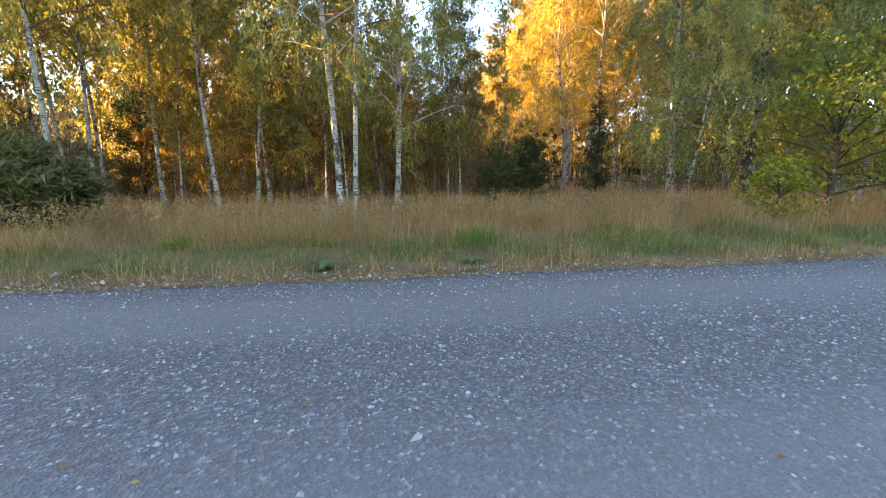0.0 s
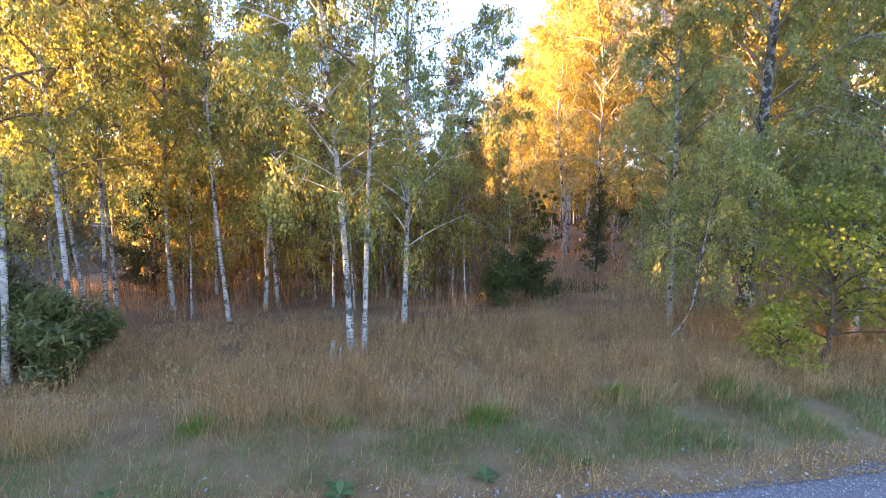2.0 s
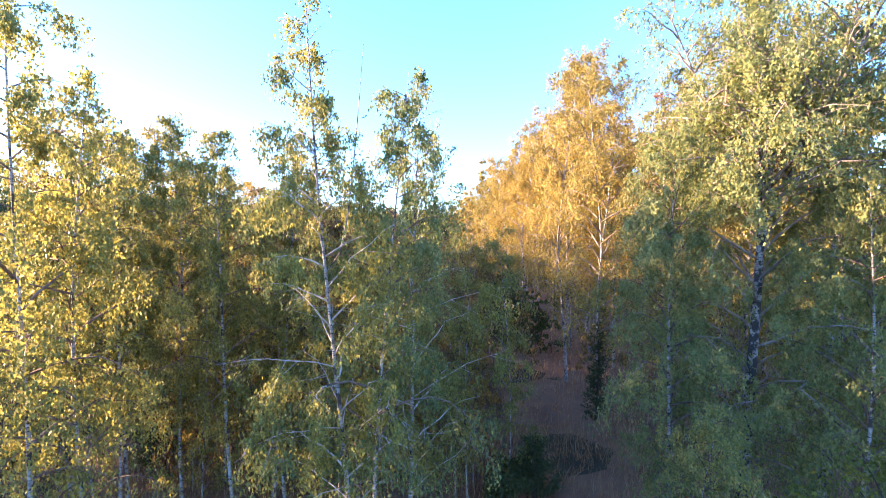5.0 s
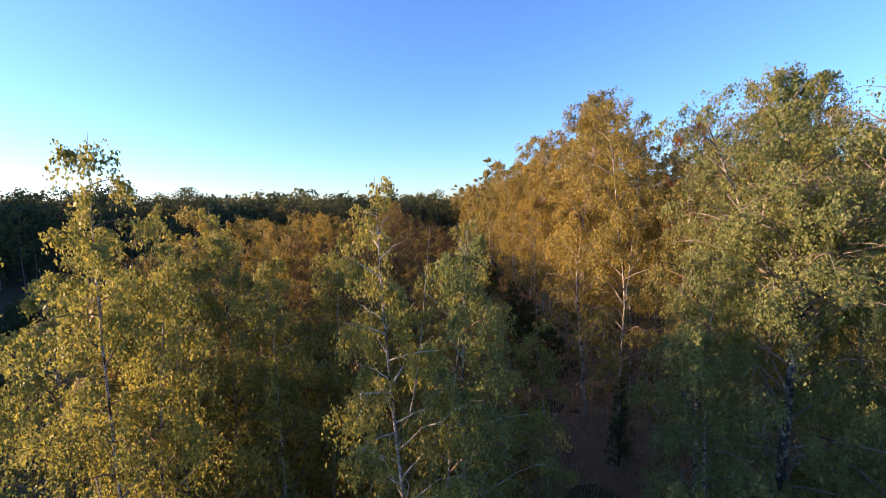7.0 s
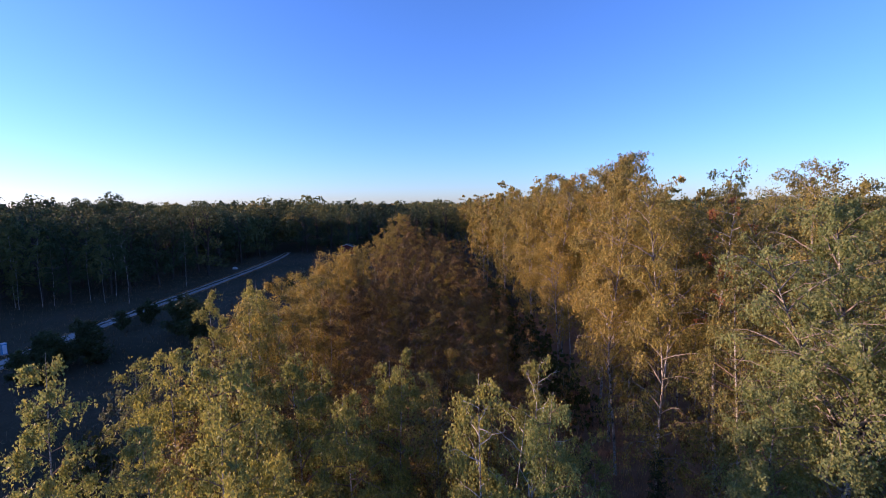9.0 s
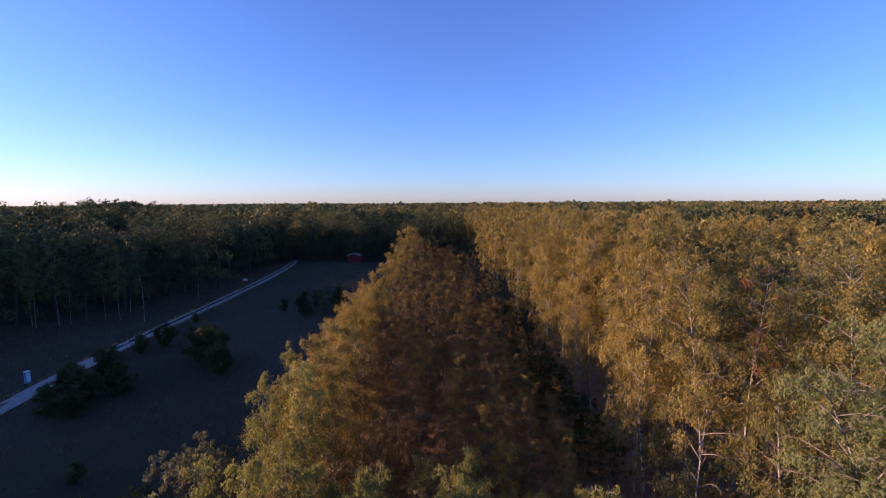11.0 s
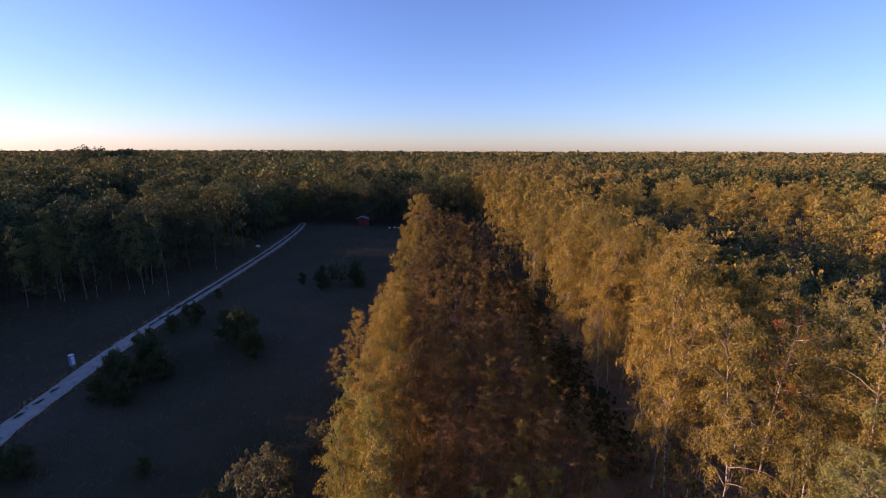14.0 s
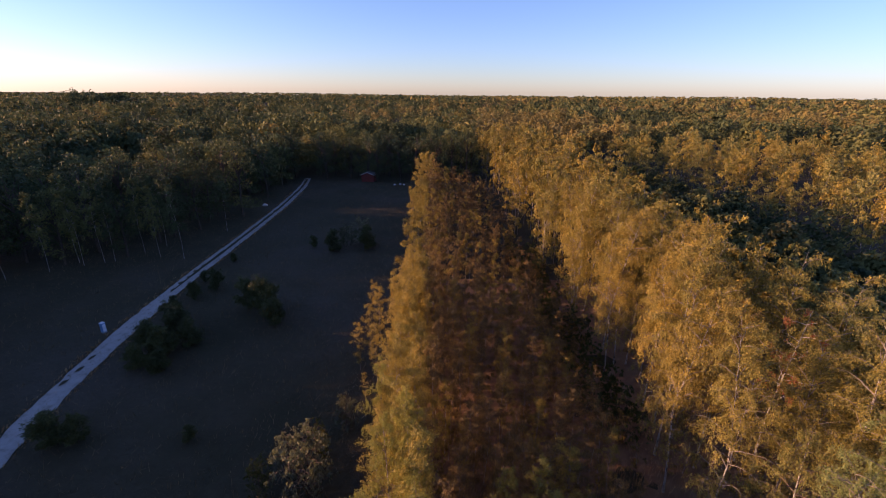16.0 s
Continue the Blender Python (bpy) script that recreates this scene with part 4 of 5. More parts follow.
red = birch(230, 15.5, 1500, 0.10, LEAF_RED, 0.58, 2.0, 20, 0.0065, (0.2, 0.1), 0.6, 0.2, bare=0.35, limbs=9, side=2, twigs_per=6)
place(red, 10.8, 20.9, 0, "half-bare pale birch with a few red leaves", "half-bare trees")

# ---- shrubs and pines in the field ----
pine_t = variants(lambda i: conifer(300 + i, 3.0, 1.35, 520, NEEDLE, 0.24, power=0.55), 3)
for t in pine_t:
    tagged(t, "dark bushy young pine in the shaded field", "pine", "young pines in the field")
for x, y, h in ((-29.9, 45.6, 3.6), (-32.3, 48.3, 5.0), (-35.2, 49.9, 4.2), (-42.0, 44.4, 3.4), (-40.0, 42.6, 3.8), (-41.8, 40.0, 3.4), (-39.4, 38.6, 3.6), (-37.8, 41.0, 3.2), (-40.6, 36.4, 2.8), (-38.0, 36.0, 2.6), (-40.6, 26.2, 3.2), (-38.8, 26.6, 2.6),
                (-33.6, 74, 2.2), (-23.7, 73.4, 4.2), (-29.4, 72.0, 3.8), (-36.5, 55, 1.6), (-30, 27, 1.5), (-44.5, 66, 1.6), (-45, 58, 1.8), (-42.3, 55.6, 3.0), (-43.6, 52.4, 2.4), (-44.2, 49.0, 2.0), (-31.0, 47.2, 2.8), (-40.2, 39.6, 2.6)):
    put_thing(pine_t[int(rng.integers(0, 3))], x, y, rng.uniform(0, 360), h / 3.0)
willow = variants(lambda i: birch(320 + i, 4.4, 2600, 0.125, (LEAF_WILLOW, LEAF_DARK)[i], 0.06, 1.25, 30, 0.0060, (0.1, 0.1), 0.5, 0.12, stems=4, split=0.2, sides=5, twigs_per=8, bark=BARK, name="willow_shrub", simple=True), 2)
for t in willow:
    tagged(t, "bushy grey-green shrub at the edge of the field", "shrub", "field shrubs")
for x, y, h, k in ((-18.8, 21.8, 6.6, 0), (-20.4, 23.8, 4.6, 0), (-22.0, 22.0, 3.4, 1), (-19.2, 25.5, 3.4, 1), (-17.6, 28.6, 3.6, 0), (-26.9, 74.6, 4.8, 0), (-24.6, 76.2, 5.6, 0), (-28.6, 76, 3.8, 1), (-21.5, 19.5, 3.0, 1)):
    put_thing(willow[k], x, y, rng.uniform(0, 360), h / 4.4)

# ---- the wood beyond the track ----
edge_birch = variants(lambda i: birch(400 + i, 12.0, 2600, 0.19, (FAR_OLIVE, FAR_DARK)[i], 0.34, 1.9, 22, 0.0034, (0.6 - i, 0.3), 1.2, 0.2, sides=5, twigs_per=8, name="edge_birch", simple=True, shell=True), 2)
edge_tree = variants(lambda i: round_tree(410 + i, 15.0, 3.4, 1300, 0.36, (FAR_DARK, FAR_OLIVE, FAR_DARK)[i], "broadleaf_tree", 0.16), 3)
for t in edge_birch:
    tagged(t, "birch with a bare lower trunk at the wood's edge", "birch", "birches beyond the track")
for t in edge_tree:
    tagged(t, "dark broadleaf tree at the wood's edge", "tree", "trees beyond the track")
for x, y, h in ((-67.8, 63.8, 11), (-65.4, 65.1, 12), (-64.2, 65.8, 11), (-53.6, 67.3, 12.5), (-60, 73, 12), (-53.6, 82.6, 11.5), (-71, 61, 11), (-58, 68, 10.5), (-75, 58, 11), (-69.5, 65, 12.5), (-62, 70, 11.5), (-82, 54, 11), (-88, 50, 12)):
    put_thing(edge_birch[int(rng.integers(0, 2))], x, y, rng.uniform(0, 360), h / 10.4)


def wood_edge(y):
    """The wood lies left of this line."""
    return float(np.interp(y, [40, 58, 70, 85, 105, 136], [-94, -74, -62, -57, -56, -57]))


for x, y in scatter(lambda y: wood_edge(y) - 24, wood_edge, 40, 138, 5.6):
    put_thing(edge_tree[int(rng.integers(0, 3))], x, y, rng.uniform(0, 360), rng.uniform(0.72, 1.12))
for x, y in scatter(lambda y: -52.0, lambda y: 1.0, 139, 156, 5.4):
    if abs(x - track_at(y)) > 4:
        put_thing(edge_tree[int(rng.integers(0, 3))], x, y, rng.uniform(0, 360), rng.uniform(0.72, 1.08))

for x, y in ((-60.5, 137.0), (-63.5, 139.5), (-66.0, 136.0), (-59.0, 141.0)):
    put_thing(edge_tree[0], x, y, rng.uniform(0, 360), 1.05)

# These north rows are unseen birches, added to block low sun on the road.
north_shade = [(rng.uniform(-62, -36), rng.uniform(5.6, 11.5)) for _ in range(14)] + [(rng.uniform(-36, -21), rng.uniform(6.6, 17.0)) for _ in range(64)] + [(x, y - ROAD_SLOPE * x) for x, y in zip(rng.uniform(-44, -25, 46), rng.uniform(10, 15.5, 46))] + [(x, y - ROAD_SLOPE * x) for x, y in zip(rng.uniform(-30, -20, 40), rng.uniform(3.6, 9, 40))]
south = [(rng.uniform(-45, 30), rng.uniform(-17, -6)) for _ in range(26)]
joined("roadside_wood", [(thin_dim[i % 2], x, ROAD_SLOPE * x + d, rng.uniform(0, 360), rng.uniform(0.58, 0.86) if i < 78 else rng.uniform(0.45, 0.6)) for i, (x, d) in enumerate(north_shade)], "unseen birches added to shade the road and verge")
joined("roadside_wood", [(thin_far[i % 3], x, ROAD_SLOPE * x + d, rng.uniform(0, 360), rng.uniform(0.8, 1.2)) for i, (x, d) in enumerate(south)], "birch wood on the road's other side")

for t in thin + thin_mid + thin_far + thin_dim + tall_dim + shrubby + tall_near + tall + tall_mid + tall_far + pine_t + willow + edge_birch + edge_tree:
    drop_original(t)


# ---- far woods ----
def thicket(x, y):
    """Young low growth beside the tall stand."""
    if y > 165 or x < 10:
        return 0.0
    return float(np.interp(x - stand_left(y), [14, 18, 44, 56], [0, 1.25, 1.25, 0]))


def far_wood(name, places, lobes, each, leaf, mat, hmin, hmax, label, broad=1.0):
    """Many far trees in one mesh: crowns built of several leafy lobes, with dark gaps between."""
    pts = np.array(places)
    n = len(pts)
    low = np.array([0.9 + 0.45 * noise.noise(Vector((x * 0.02, y * 0.02, 13.0))) - 0.38 * thicket(x, y) for x, y in places])
    h = rng.uniform(hmin, hmax, n) * low
    r = h * rng.uniform(0.17, 0.31, n) * broad
    k = np.arange(lobes)
    f = 0.36 + 0.58 * (k + rng.uniform(0, 1, (n, lobes))) / lobes
    az = k * 2.4 + rng.uniform(-0.6, 0.6, (n, lobes)) + rng.uniform(0, 6.28, (n, 1))
    out = np.interp(f, [0.4, 0.6, 0.8, 0.95], [0.75, 0.85, 0.6, 0.12]) * rng.uniform(0.7, 1.1, (n, lobes))
    c0 = np.stack([np.cos(az) * out * r[:, None], np.sin(az) * out * r[:, None], f * h[:, None]], axis=2)
    size = r[:, None] * np.interp(f, [0.4, 0.7, 0.95], [0.72, 0.68, 0.42]) * rng.uniform(0.75, 1.2, (n, lobes))
    d = rng.normal(0, 1, (n, lobes, each, 3))
    d[..., 2] = np.abs(d[..., 2]) * 0.9 - 0.25
    d /= np.linalg.norm(d, axis=3, keepdims=True)
    c = c0[:, :, None, :] + d * (size[:, :, None] * rng.uniform(0.72, 1.05, (n, lobes, each)))[..., None]
    c[..., 0] += pts[:, 0, None, None]
    c[..., 1] += pts[:, 1, None, None]
    c[..., 2] += ground_z(pts[:, 0], pts[:, 1])[:, None, None]
    v, f = leaf_tris(c.reshape(-1, 3), leaf, rng, 1.0, 0.4, d.reshape(-1, 3) * 1.6)
    return tagged(new(name, mesh_from(name, v, f, mat)), label, "wood", kind="stuff")


def sector(r0, r1, n, test):
    out = []
    while len(out) < n:
        r = r0 * (r1 / r0) ** rng.uniform(0, 1)
        a = rng.uniform(-0.98, 0.9)
        x, y = -9 + r * math.sin(a), r * math.cos(a)
        if test(x, y):
            out.append((x, y))
    return out


def open_land(x, y):
    """The field, the strip, the stand and the road."""
    if y < 139 and wood_edge(y) - 22 < x < strip_right(min(y, 115)):
        return True
    if y < 158 and -54 < x < 2:
        return True
    if y < 172 and x > 0 and x < stand_left(y) + np.interp(y, [0, 60, 120], [17, 18, 18]):
        return True
    if 56 < y < 180 and stand_left(y) + 42 < x < stand_left(y) + 46 + y * 0.55:
        return True
    return y < 14 + ROAD_SLOPE * x


def patch_of(x, y):
    """Which kind of wood grows there: patches over some tens of metres."""
    v = noise.noise(Vector((x * 0.011, y * 0.011, 5.0))) + 0.55 * noise.noise(Vector((x * 0.05, y * 0.05, 9.0))) + (0.06 if x > -20 else -0.16) + rng.normal(0, 0.12)
    return 0 if v < -0.05 else 1 if v < 0.22 else 2


def clearing(x, y):
    return noise.noise(Vector((x * 0.006, y * 0.012, 21.0))) > 0.42 and y > 230


WOODS = ((FAR_DARK, "dense dark green mixed wood"), (FAR_OLIVE, "dense olive-green birch wood"), (FAR_GOLD, "dense golden birch wood"))
OUT = lambda x, y: not open_land(x, y) and not clearing(x, y)
near_places, mid_places = sector(55, 190, 420, OUT), sector(170, 460, 1900, OUT)
far_places, rim_places = sector(420, 1100, 2600, OUT), sector(1000, 3900, 3600, OUT)
for i, (mt, lab) in enumerate(WOODS):
    far_wood("mid_wood", [p for p in near_places if patch_of(*p) == i], 20, 30, 0.5, mt, 10, 17, lab + " beyond the field")
    far_wood("mid_wood", [p for p in mid_places if patch_of(*p) == i], 13, 13, 0.92, mt, 10, 17.5, lab + " in the middle distance")
    far_wood("far_wood", [p for p in far_places if patch_of(*p) == i], 7, 7, 2.1, mt, 10, 17, lab + " far off", 1.25)
    far_wood("far_wood", [p for p in rim_places if patch_of(*p) == i], 6, 4, 5.0, mt, 9, 15, lab + " reaching to the horizon", 3.0)
far_wood("side_wood", [(-112 - rng.uniform(0, 60), rng.uniform(36, 150)) for _ in range(200)], 14, 24, 0.75, FAR_DARK, 18, 23, "dark wood beyond the field's side")
far_wood("side_wood", [(-60 - rng.uniform(0, 30), rng.uniform(106, 142)) for _ in range(70)], 14, 20, 0.62, FAR_DARK, 15, 19, "dark wood at the field's far corner")
# Out of view: tall trees added so that their shadow covers the road.
far_wood("side_wood", [(-60 - rng.uniform(0, 70), rng.uniform(-46, 5.5)) for _ in range(260)], 12, 10, 1.2, FAR_DARK, 15, 20, "unseen tall wood added to keep the road in shade")
# Also unseen: lower trees added to shade the field but not the strip's top.
far_wood("side_wood", [(-70 - rng.uniform(0, 50), rng.uniform(5, 15)) for _ in range(60)] + [(-66 - rng.uniform(0, 60), rng.uniform(14.5, 40)) for _ in range(170)] + [(-92 - rng.uniform(0, 26), rng.uniform(38, 56)) for _ in range(60)], 12, 14, 0.9, FAR_DARK, 11, 14.5, "unseen lower wood added to keep the field in shade")
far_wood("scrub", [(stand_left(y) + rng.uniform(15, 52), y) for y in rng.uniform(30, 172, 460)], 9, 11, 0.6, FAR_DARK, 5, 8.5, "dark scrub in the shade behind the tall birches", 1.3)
far_wood("knoll_wood", [(-470 + rng.normal(0, 26), 600 + rng.normal(0, 16)) for _ in range(110)], 9, 9, 1.8, FAR_DARK, 22, 25, "dark knoll of taller trees in the distance")


# ---- grass, litter, stones ----
def blades(name, places, hmin, hmax, width, lean, mat, label, clump=5, spread=0.05):
    """Grass: bent two-piece blades in small tufts, one mesh."""
    p = np.repeat(np.array(places), clump, axis=0)
    n = len(p)
    p = p + rng.normal(0, spread, (n, 2))
    tall_here = np.array([0.72 + 0.6 * noise.noise(Vector((x * 1.3, y * 1.3, 1.0))) + 0.35 * noise.noise(Vector((x * 4.1, y * 4.1, 2.0))) for x, y in places])
    h = rng.uniform(hmin, hmax, n) * np.repeat(tall_here, clump) * 1.25
    az = rng.uniform(0, 6.28, n)
    ln = h * np.abs(rng.normal(0, lean, n))
    dx, dy = np.cos(az) * ln, np.sin(az) * ln
    wx, wy = -np.sin(az + 0.6) * width / 2, np.cos(az + 0.6) * width / 2
    z0 = ground_z(p[:, 0], p[:, 1]) - 0.02
    P = lambda k, s, z: np.stack([p[:, 0] + dx * k + wx * s, p[:, 1] + dy * k + wy * s, z0 + h * z], axis=1)
    v = np.stack([P(0, -1, 0), P(0, 1, 0), P(1.0, 0.35, 1.0), P(1.0, -0.35, 1.0)], axis=1).reshape(-1, 3)
    f = np.arange(n * 4).reshape(-1, 4)
    return tagged(new(name, mesh_from(name, v, f, mat)), label, "grass", kind="stuff")


def verge_places(n, x0, x1, d0, d1, power=1.0, patch=0.0):
    out = []
    while len(out) < n:
        x = rng.uniform(x0, x1)
        d = d0 + (d1 - d0) * rng.uniform(0, 1) ** power
        y = 3.86 + ROAD_SLOPE * x + d
        if patch and noise.noise(Vector((x * 0.9, y * 0.9, 3.0))) < patch * rng.uniform(-1, 1):
            continue
        out.append((x, y))
    return out


blades("dry_grass", verge_places(13000, -9, 12, 1.4, 6.0, 1.0, 0.55), 0.12, 0.52, 0.0055, 0.75, GRASS_DRY, "tall dry straw-coloured roadside grass", 6, 0.06)
def seed_heads(name, places, h, mat, label):
    """Loose pale panicles on dry stalks, a few small scales each."""
    p = np.repeat(np.array(places), 7, axis=0)
    n = len(p)
    hh = np.repeat(rng.uniform(h * 0.75, h * 1.15, len(places)), 7)
    lean = np.repeat(rng.normal(0, 0.07, (len(places), 2)), 7, axis=0)
    t = rng.uniform(0.72, 1.0, n)
    cc = np.stack([p[:, 0] + lean[:, 0] * t + rng.normal(0, 0.018, n), p[:, 1] + lean[:, 1] * t + rng.normal(0, 0.018, n), hh * t], axis=1)
    v, f = leaf_tris(cc, 0.035, rng, 0.4, 0.3)
    return tagged(new(name, mesh_from(name, v, f, mat)), label, "grass", kind="stuff")


seed_heads("grass_seed_heads", verge_places(4200, -9, 12, 1.6, 5.5, 1.0), 0.58, GRASS_DRY, "feathery pale seed heads of the dry grass")
blades("russet_grass", verge_places(11000, -14, 14, 1.5, 13.0, 1.1, 0.8), 0.1, 0.42, 0.008, 0.5, GRASS_RED, "russet grass and bracken under the birches", 5, 0.08)
blades("forest_grass", [(rng.uniform(-13, 9), rng.uniform(13, 34)) for _ in range(3000)], 0.2, 0.5, 0.02, 0.5, GRASS_RED, "russet forest-floor grass between the trunks", 4, 0.12)
blades("green_grass", verge_places(8500, -8, 11, 0.4, 2.0, 1.0, 0.8), 0.06, 0.22, 0.006, 0.5, GRASS_GREEN, "short green grass on the verge", 6, 0.04)
blades("short_dry_grass", verge_places(6500, -8, 11, 0.0, 2.4, 1.0), 0.06, 0.22, 0.007, 0.8, GRASS_DRY, "short dry grass at the road's edge", 4, 0.05)
blades("field_grass", [(rng.uniform(-75, -14), rng.uniform(14, 136)) for _ in range(9000)], 0.1, 0.4, 0.05, 0.8, FIELD_GRASS, "rough brown tussock grass on the field", 3, 0.3)
for x, y, s in ((2.4, 6.2, 0.3), (3.9, 6.3, 0.28), (-1.4, 5.3, 0.22), (-3.2, 5.2, 0.25), (0.4, 5.4, 0.2)):
    blades("grass_tuft", [(x + rng.normal(0, s * 0.6), y + rng.normal(0, s * 0.4)) for _ in range(110)], 0.1, 0.26, 0.009, 0.5, GRASS_BRIGHT, "bright green tuft of grass on the verge", 6, 0.03)


def dock(x, y, size):
    """A rosette of broad arching leaves."""
    v, f = [], []
    for i in range(13):
        a = i * 2.4 + rng.uniform(-0.3, 0.3)
        L, w = size * rng.uniform(0.6, 1.1), size * 0.2
        rise = rng.uniform(0.25, 0.9)
        base = len(v)
        for j in range(5):
            t = j / 4
            r, zz = L * t, L * rise * (t - 0.7 * t * t) + 0.02
            hw = w * math.sin(math.pi * min(1, t * 0.92 + 0.05))
            for s in (-1, 1):
                v.append((x + math.cos(a) * r - math.sin(a) * hw * s, y + math.sin(a) * r + math.cos(a) * hw * s, zz + 0.02 * abs(s)))
        for j in range(4):
            f.append((base + 2 * j, base + 2 * j + 1, base + 2 * j + 3, base + 2 * j + 2))
    return tagged(new("dock_plant", mesh_from("dock_plant", np.array(v), np.array(f), WEED)), "low broad-leaved green weed on the verge", "weed", "verge weeds")


for x, y, s in ((-1.15, 4.02, 0.2), (0.3, 4.3, 0.16), (-3.4, 4.0, 0.12), (3.2, 4.9, 0.12), (1.4, 4.55, 0.1), (-2.9, 7.3, 0.22), (-2.4, 9.4, 0.26), (3.4, 7.6, 0.2), (3.7, 10.6, 0.3), (0.2, 8.6, 0.22), (0.9, 9.3, 0.3), (0.5, 9.7, 0.28), (-0.2, 9.1, 0.24), (2.0, 9.6, 0.26), (-5.6, 8.3, 0.2), (1.9, 6.9, 0.18), (-4.4, 7.0, 0.2), (2.7, 12.0, 0.34)):
    dock(x, y, s)


def flat_leaves(name, places, size, mat, label, z):
    c = np.array([(x, y, z + rng.uniform(0.002, 0.012)) for x, y in places])
    n = len(c)
    az = rng.uniform(0, 6.28, n)
    L = size * rng.uniform(0.6, 1.3, n)
    u = np.stack([np.cos(az), np.sin(az), rng.normal(0, 0.2, n)], axis=1) * L[:, None] / 2
    w = np.stack([-np.sin(az), np.cos(az), rng.normal(0, 0.3, n)], axis=1) * L[:, None] * 0.33
    v = np.stack([c - u, c + w, c + u, c - w], axis=1)
    v[..., 2] = np.maximum(v[..., 2], z - 0.002)
    return tagged(new(name, mesh_from(name, v.reshape(-1, 3), np.arange(n * 4).reshape(-1, 4), mat)), label, "leaves", kind="stuff")


flat_leaves("leaf_litter", verge_places(7000, -8, 11, -0.16, 0.8, 1.8), 0.036, LITTER, "fallen brown and yellow leaves along the road's edge", 0.035)
flat_leaves("leaf_litter", [(rng.uniform(-4, 5), rng.uniform(0.9, 4)) for _ in range(70)], 0.03, LITTER, "few small yellow leaves lying on the road", 0.055)


def stones(name, places, sizes, label, z):
    octa = np.array([(1, 0, 0), (0, 1, 0), (-1, 0, 0), (0, -1, 0), (0, 0, 0.75), (0, 0, -0.75)], float)
    tri = np.array([(0, 1, 4), (1, 2, 4), (2, 3, 4), (3, 0, 4), (1, 0, 5), (2, 1, 5), (3, 2, 5), (0, 3, 5)])
    n = len(places)
    jit = rng.uniform(0.6, 1.25, (n, 6, 1)) * octa[None] + rng.normal(0, 0.15, (n, 6, 3))
    az = rng.uniform(0, 6.28, n)
    ca, sa = np.cos(az)[:, None], np.sin(az)[:, None]
    jx, jy = jit[..., 0] * ca - jit[..., 1] * sa, jit[..., 0] * sa + jit[..., 1] * ca
    v = np.stack([jx, jy, jit[..., 2]], axis=2) * np.array(sizes)[:, None, None] / 2
    v[..., 0] += np.array(places)[:, 0:1]
    v[..., 1] += np.array(places)[:, 1:2]
    v[..., 2] += z
    f = (np.arange(n)[:, None, None] * 6 + tri[None]).reshape(-1, 3)
    return tagged(new(name, mesh_from(name, v.reshape(-1, 3), f, PEBBLE)), label, "stones", kind="stuff")


pl = [(rng.uniform(-5.5, 7), rng.uniform(0.7, 4.9)) for _ in range(13000)]
pl = [(x, y) for x, y in pl if y < road_edge(x) + 0.15 and rng.uniform() < np.interp(y - ROAD_SLOPE * x, [0.7, 1.3, 2.3, 2.7, 3.2, 3.5], [0.6, 1, 1, 0.5, 0.6, 1])]
stones("road_gravel", pl, [0.007 + 0.022 * rng.uniform() ** 3.2 for _ in pl], "loose grey and white pebbles on the road", 0.046)
pl = verge_places(420, -8, 11, -0.1, 0.9, 1.3)
stones("verge_stones", pl, [0.015 + 0.045 * rng.uniform() ** 3 for _ in pl], "pale stones along the road's edge", 0.05)
stones("road_stone", [(-0.09, 1.31)], [0.065], "pale fist-sized stone on the road", 0.05)

# ---- hut, booth ----
def hut(x, y):
    root = tagged(new("garden_hut"), "small red wooden hut with grey roof and white trim", "hut")
    part("wall", box((4.0, 3.0, 2.2), (0, 0, 1.1), 0.02), RED_WOOD, root)
    for s in (-1, 1):
        bm = box((2.5, 3.5, 0.1), (0, 0, 0), 0.01)
        bmesh.ops.transform(bm, matrix=pose(s * 1.13, 0, 2.62, 0, s * 21, 0), verts=bm.verts)
        part("roof", bm, ROOF_GREY, root)
        bm = box((2.5, 0.05, 0.16), (0, 0, 0), 0.005)
        bmesh.ops.transform(bm, matrix=pose(s * 1.13, -1.79, 2.6, 0, s * 21, 0), verts=bm.verts)
        part("fascia", bm, WHITE_TRIM, root, "white roof trim")
    bm = bmesh.new()
    a = [bm.verts.new(p) for p in ((-2, -1.5, 2.2), (2, -1.5, 2.2), (0, -1.5, 2.95), (-2, 1.5, 2.2), (2, 1.5, 2.2), (0, 1.5, 2.95))]
    for f in ((0, 1, 2), (5, 4, 3), (0, 3, 4, 1), (1, 4, 5, 2), (2, 5, 3, 0)):
        bm.faces.new([a[i] for i in f])
    part("gable", bm, RED_WOOD, root)
    part("door", box((0.9, 0.05, 1.9), (0.4, -1.52, 0.97), 0.01), paint("dark_red_door", (0.2, 0.03, 0.02)), root)
    root.matrix_basis = pose(x, y, 0, 0, 0, -6)


def utility_box(x, y):
    root = tagged(new("utility_box"), "light blue upright utility box beside the track", "utility box")
    part("base", box((0.5, 0.5, 0.12), (0, 0, 0.06), 0.015), paint("concrete_base", (0.3, 0.3, 0.29), 0.9), root)
    part("cabinet", box((0.42, 0.42, 1.1), (0, 0, 0.67), 0.02), BLUE_PLASTIC, root)
    part("door", box((0.02, 0.34, 0.92), (0.217, 0, 0.66), 0.004), PALE_PLASTIC, root, "pale door")
    part("cap", box((0.48, 0.48, 0.09), (0, 0, 1.262), 0.03), PALE_PLASTIC, root, "pale cap")
    root.matrix_basis = pose(x, y, 0, 0, 0, -20)


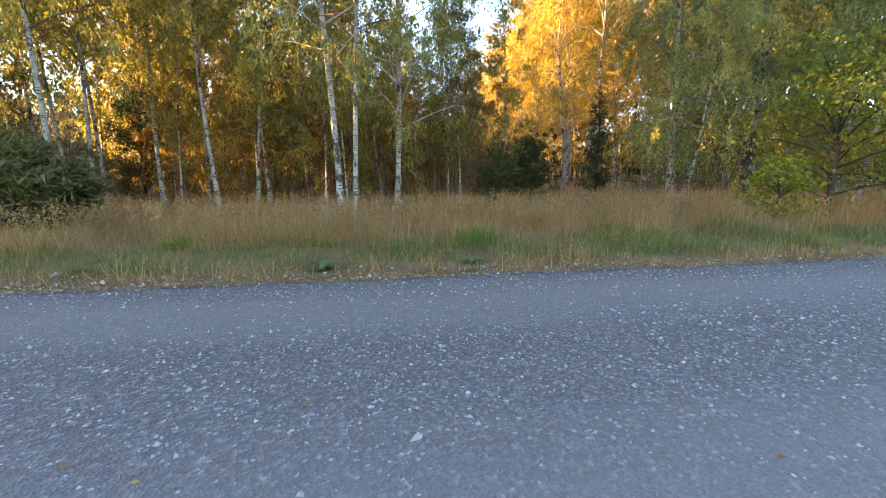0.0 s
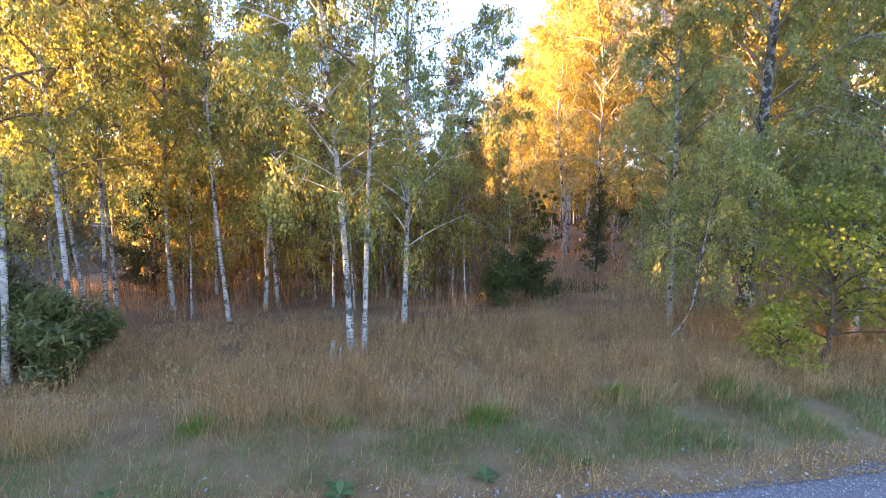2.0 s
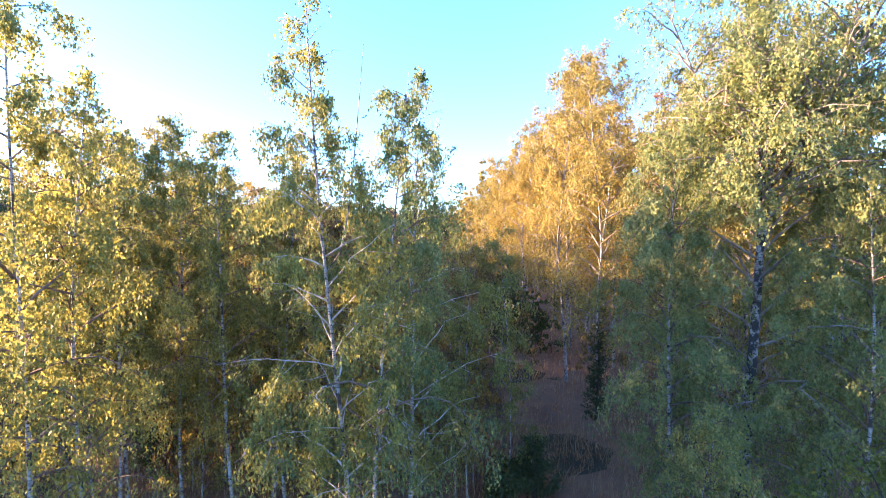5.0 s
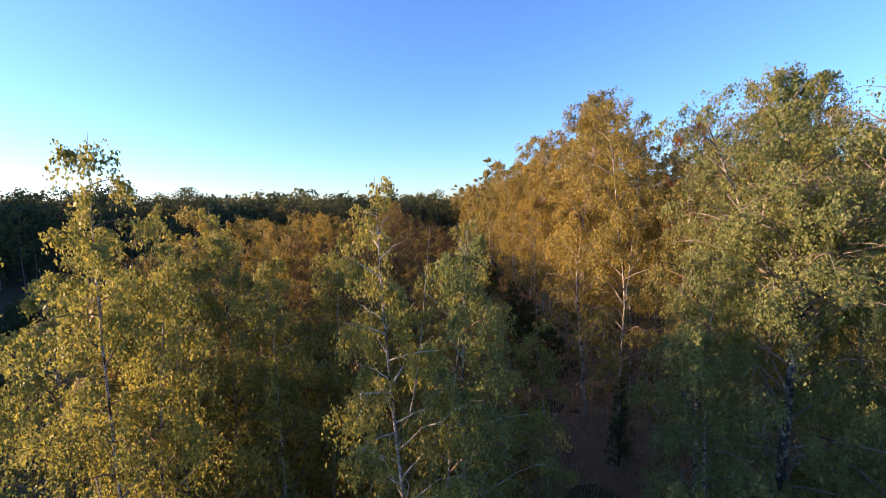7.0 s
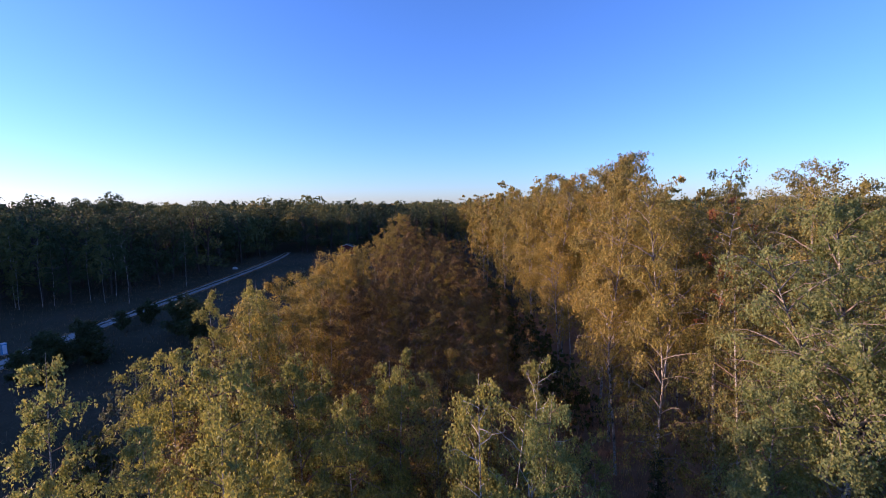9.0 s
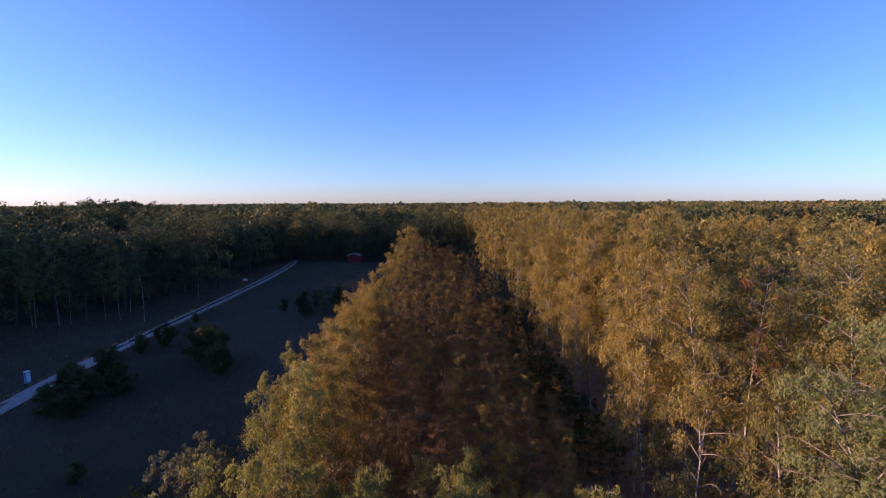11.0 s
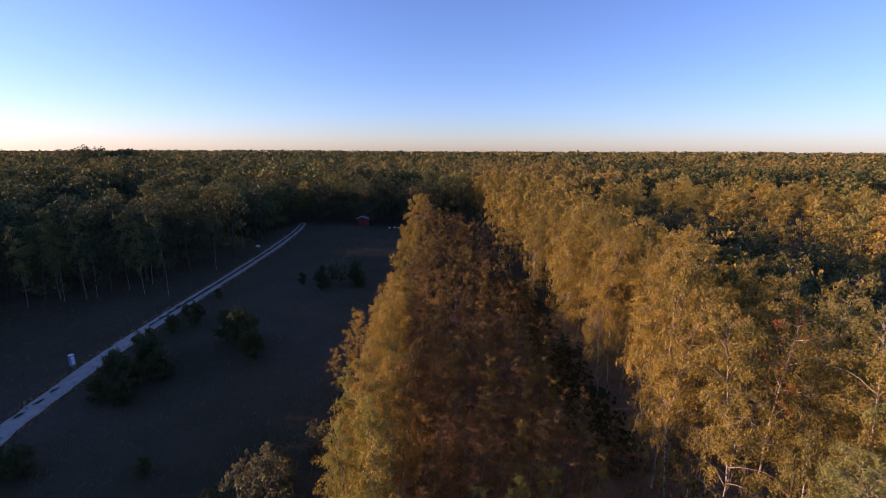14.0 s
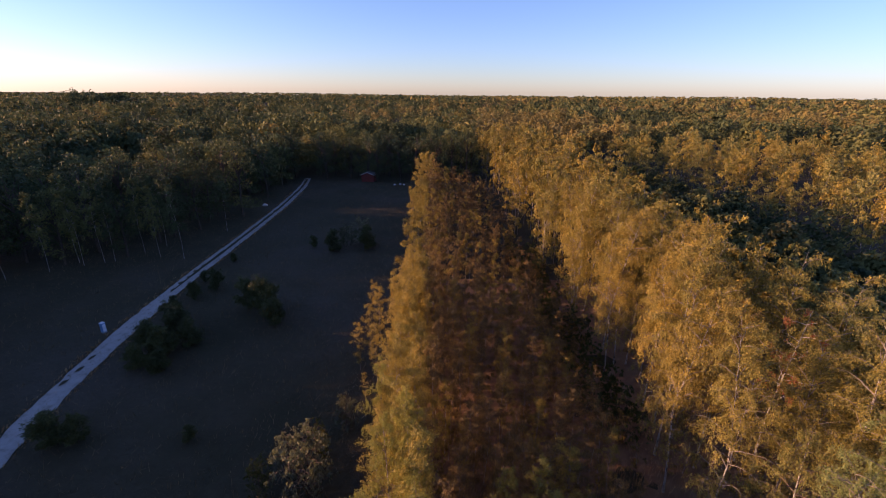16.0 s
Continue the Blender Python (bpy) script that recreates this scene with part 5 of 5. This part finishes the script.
def puddles():
    """Dark wet hollows in the wheel ruts of the track."""
    for y in list(np.arange(34, 40, 2.1)) + list(np.arange(55, 66, 2.3)):
        bm = bmesh.new()
        bmesh.ops.create_circle(bm, cap_ends=True, radius=0.5, segments=14)
        for v in bm.verts:
            v.co.x *= rng.uniform(0.3, 0.55)
            v.co.y *= rng.uniform(0.7, 1.3)
        me = bpy.data.meshes.new("rut_hollow")
        bm.to_mesh(me)
        bm.free()
        me.materials.append(SOIL)
        ob = tagged(new("rut_hollow", me), "dark hollow worn into the sandy track", "rut", "hollows in the track")
        ob.matrix_basis = pose(track_at(y) - 0.25 + rng.uniform(-0.1, 0.1), y, 0.106)


puddles()
blades("track_grass", [(track_at(y) + rng.normal(0, 0.22), y) for y in rng.uniform(58, 140, 500)] + [(track_at(y) + s * (1.2 + abs(rng.normal(0, 0.25))), y) for s in (-1, 1) for y in rng.uniform(24, 120, 700)], 0.06, 0.22, 0.08, 0.6, GRASS_RED, "grass growing between the wheel ruts", 3, 0.15)
def boulder(x, y, size):
    bm = bmesh.new()
    bmesh.ops.create_icosphere(bm, subdivisions=2, radius=size / 2)
    for v in bm.verts:
        v.co *= 1 + 0.28 * noise.noise(v.co * 2.2 + Vector((x, y, 0)))
        v.co.z *= 0.6
    me = bpy.data.meshes.new("boulder")
    bm.to_mesh(me)
    bm.free()
    me.materials.append(PEBBLE)
    tagged(new("boulder", me), "pale boulder lying in the rough grass", "stone", "boulders").matrix_basis = pose(x, y, size * 0.2, 0, 0, x * 40)


for x, y, s in ((-54.2, 103.5, 1.3), (-25.2, 131.0, 0.8), (-23.6, 131.6, 0.9), (-22.4, 131.2, 0.7)):
    boulder(x, y, s)
hut(-34.1, 137.0)
utility_box(-49.3, 43.4)


def birch_stump(x, y, height):
    """A short broken stem left in the grass."""
    s = np.linspace(0, 1, 5)
    path = np.stack([0.03 * s, 0.02 * s, height * s - 0.05 * (s == 0)], axis=1)
    v, f = tubes([path], [0.035 * (1.15 - 0.3 * s)], 8)
    ob = tagged(new("birch_stump", mesh_from("birch_stump", v, f, BIRCH, True)), "short broken white birch stem in the dry grass", "stump", "broken stems")
    ob.matrix_basis = pose(x, y, 0.02, 0, 4, 0)


birch_stump(-2.15, 7.55, 0.42)
birch_stump(-2.02, 7.62, 0.3)
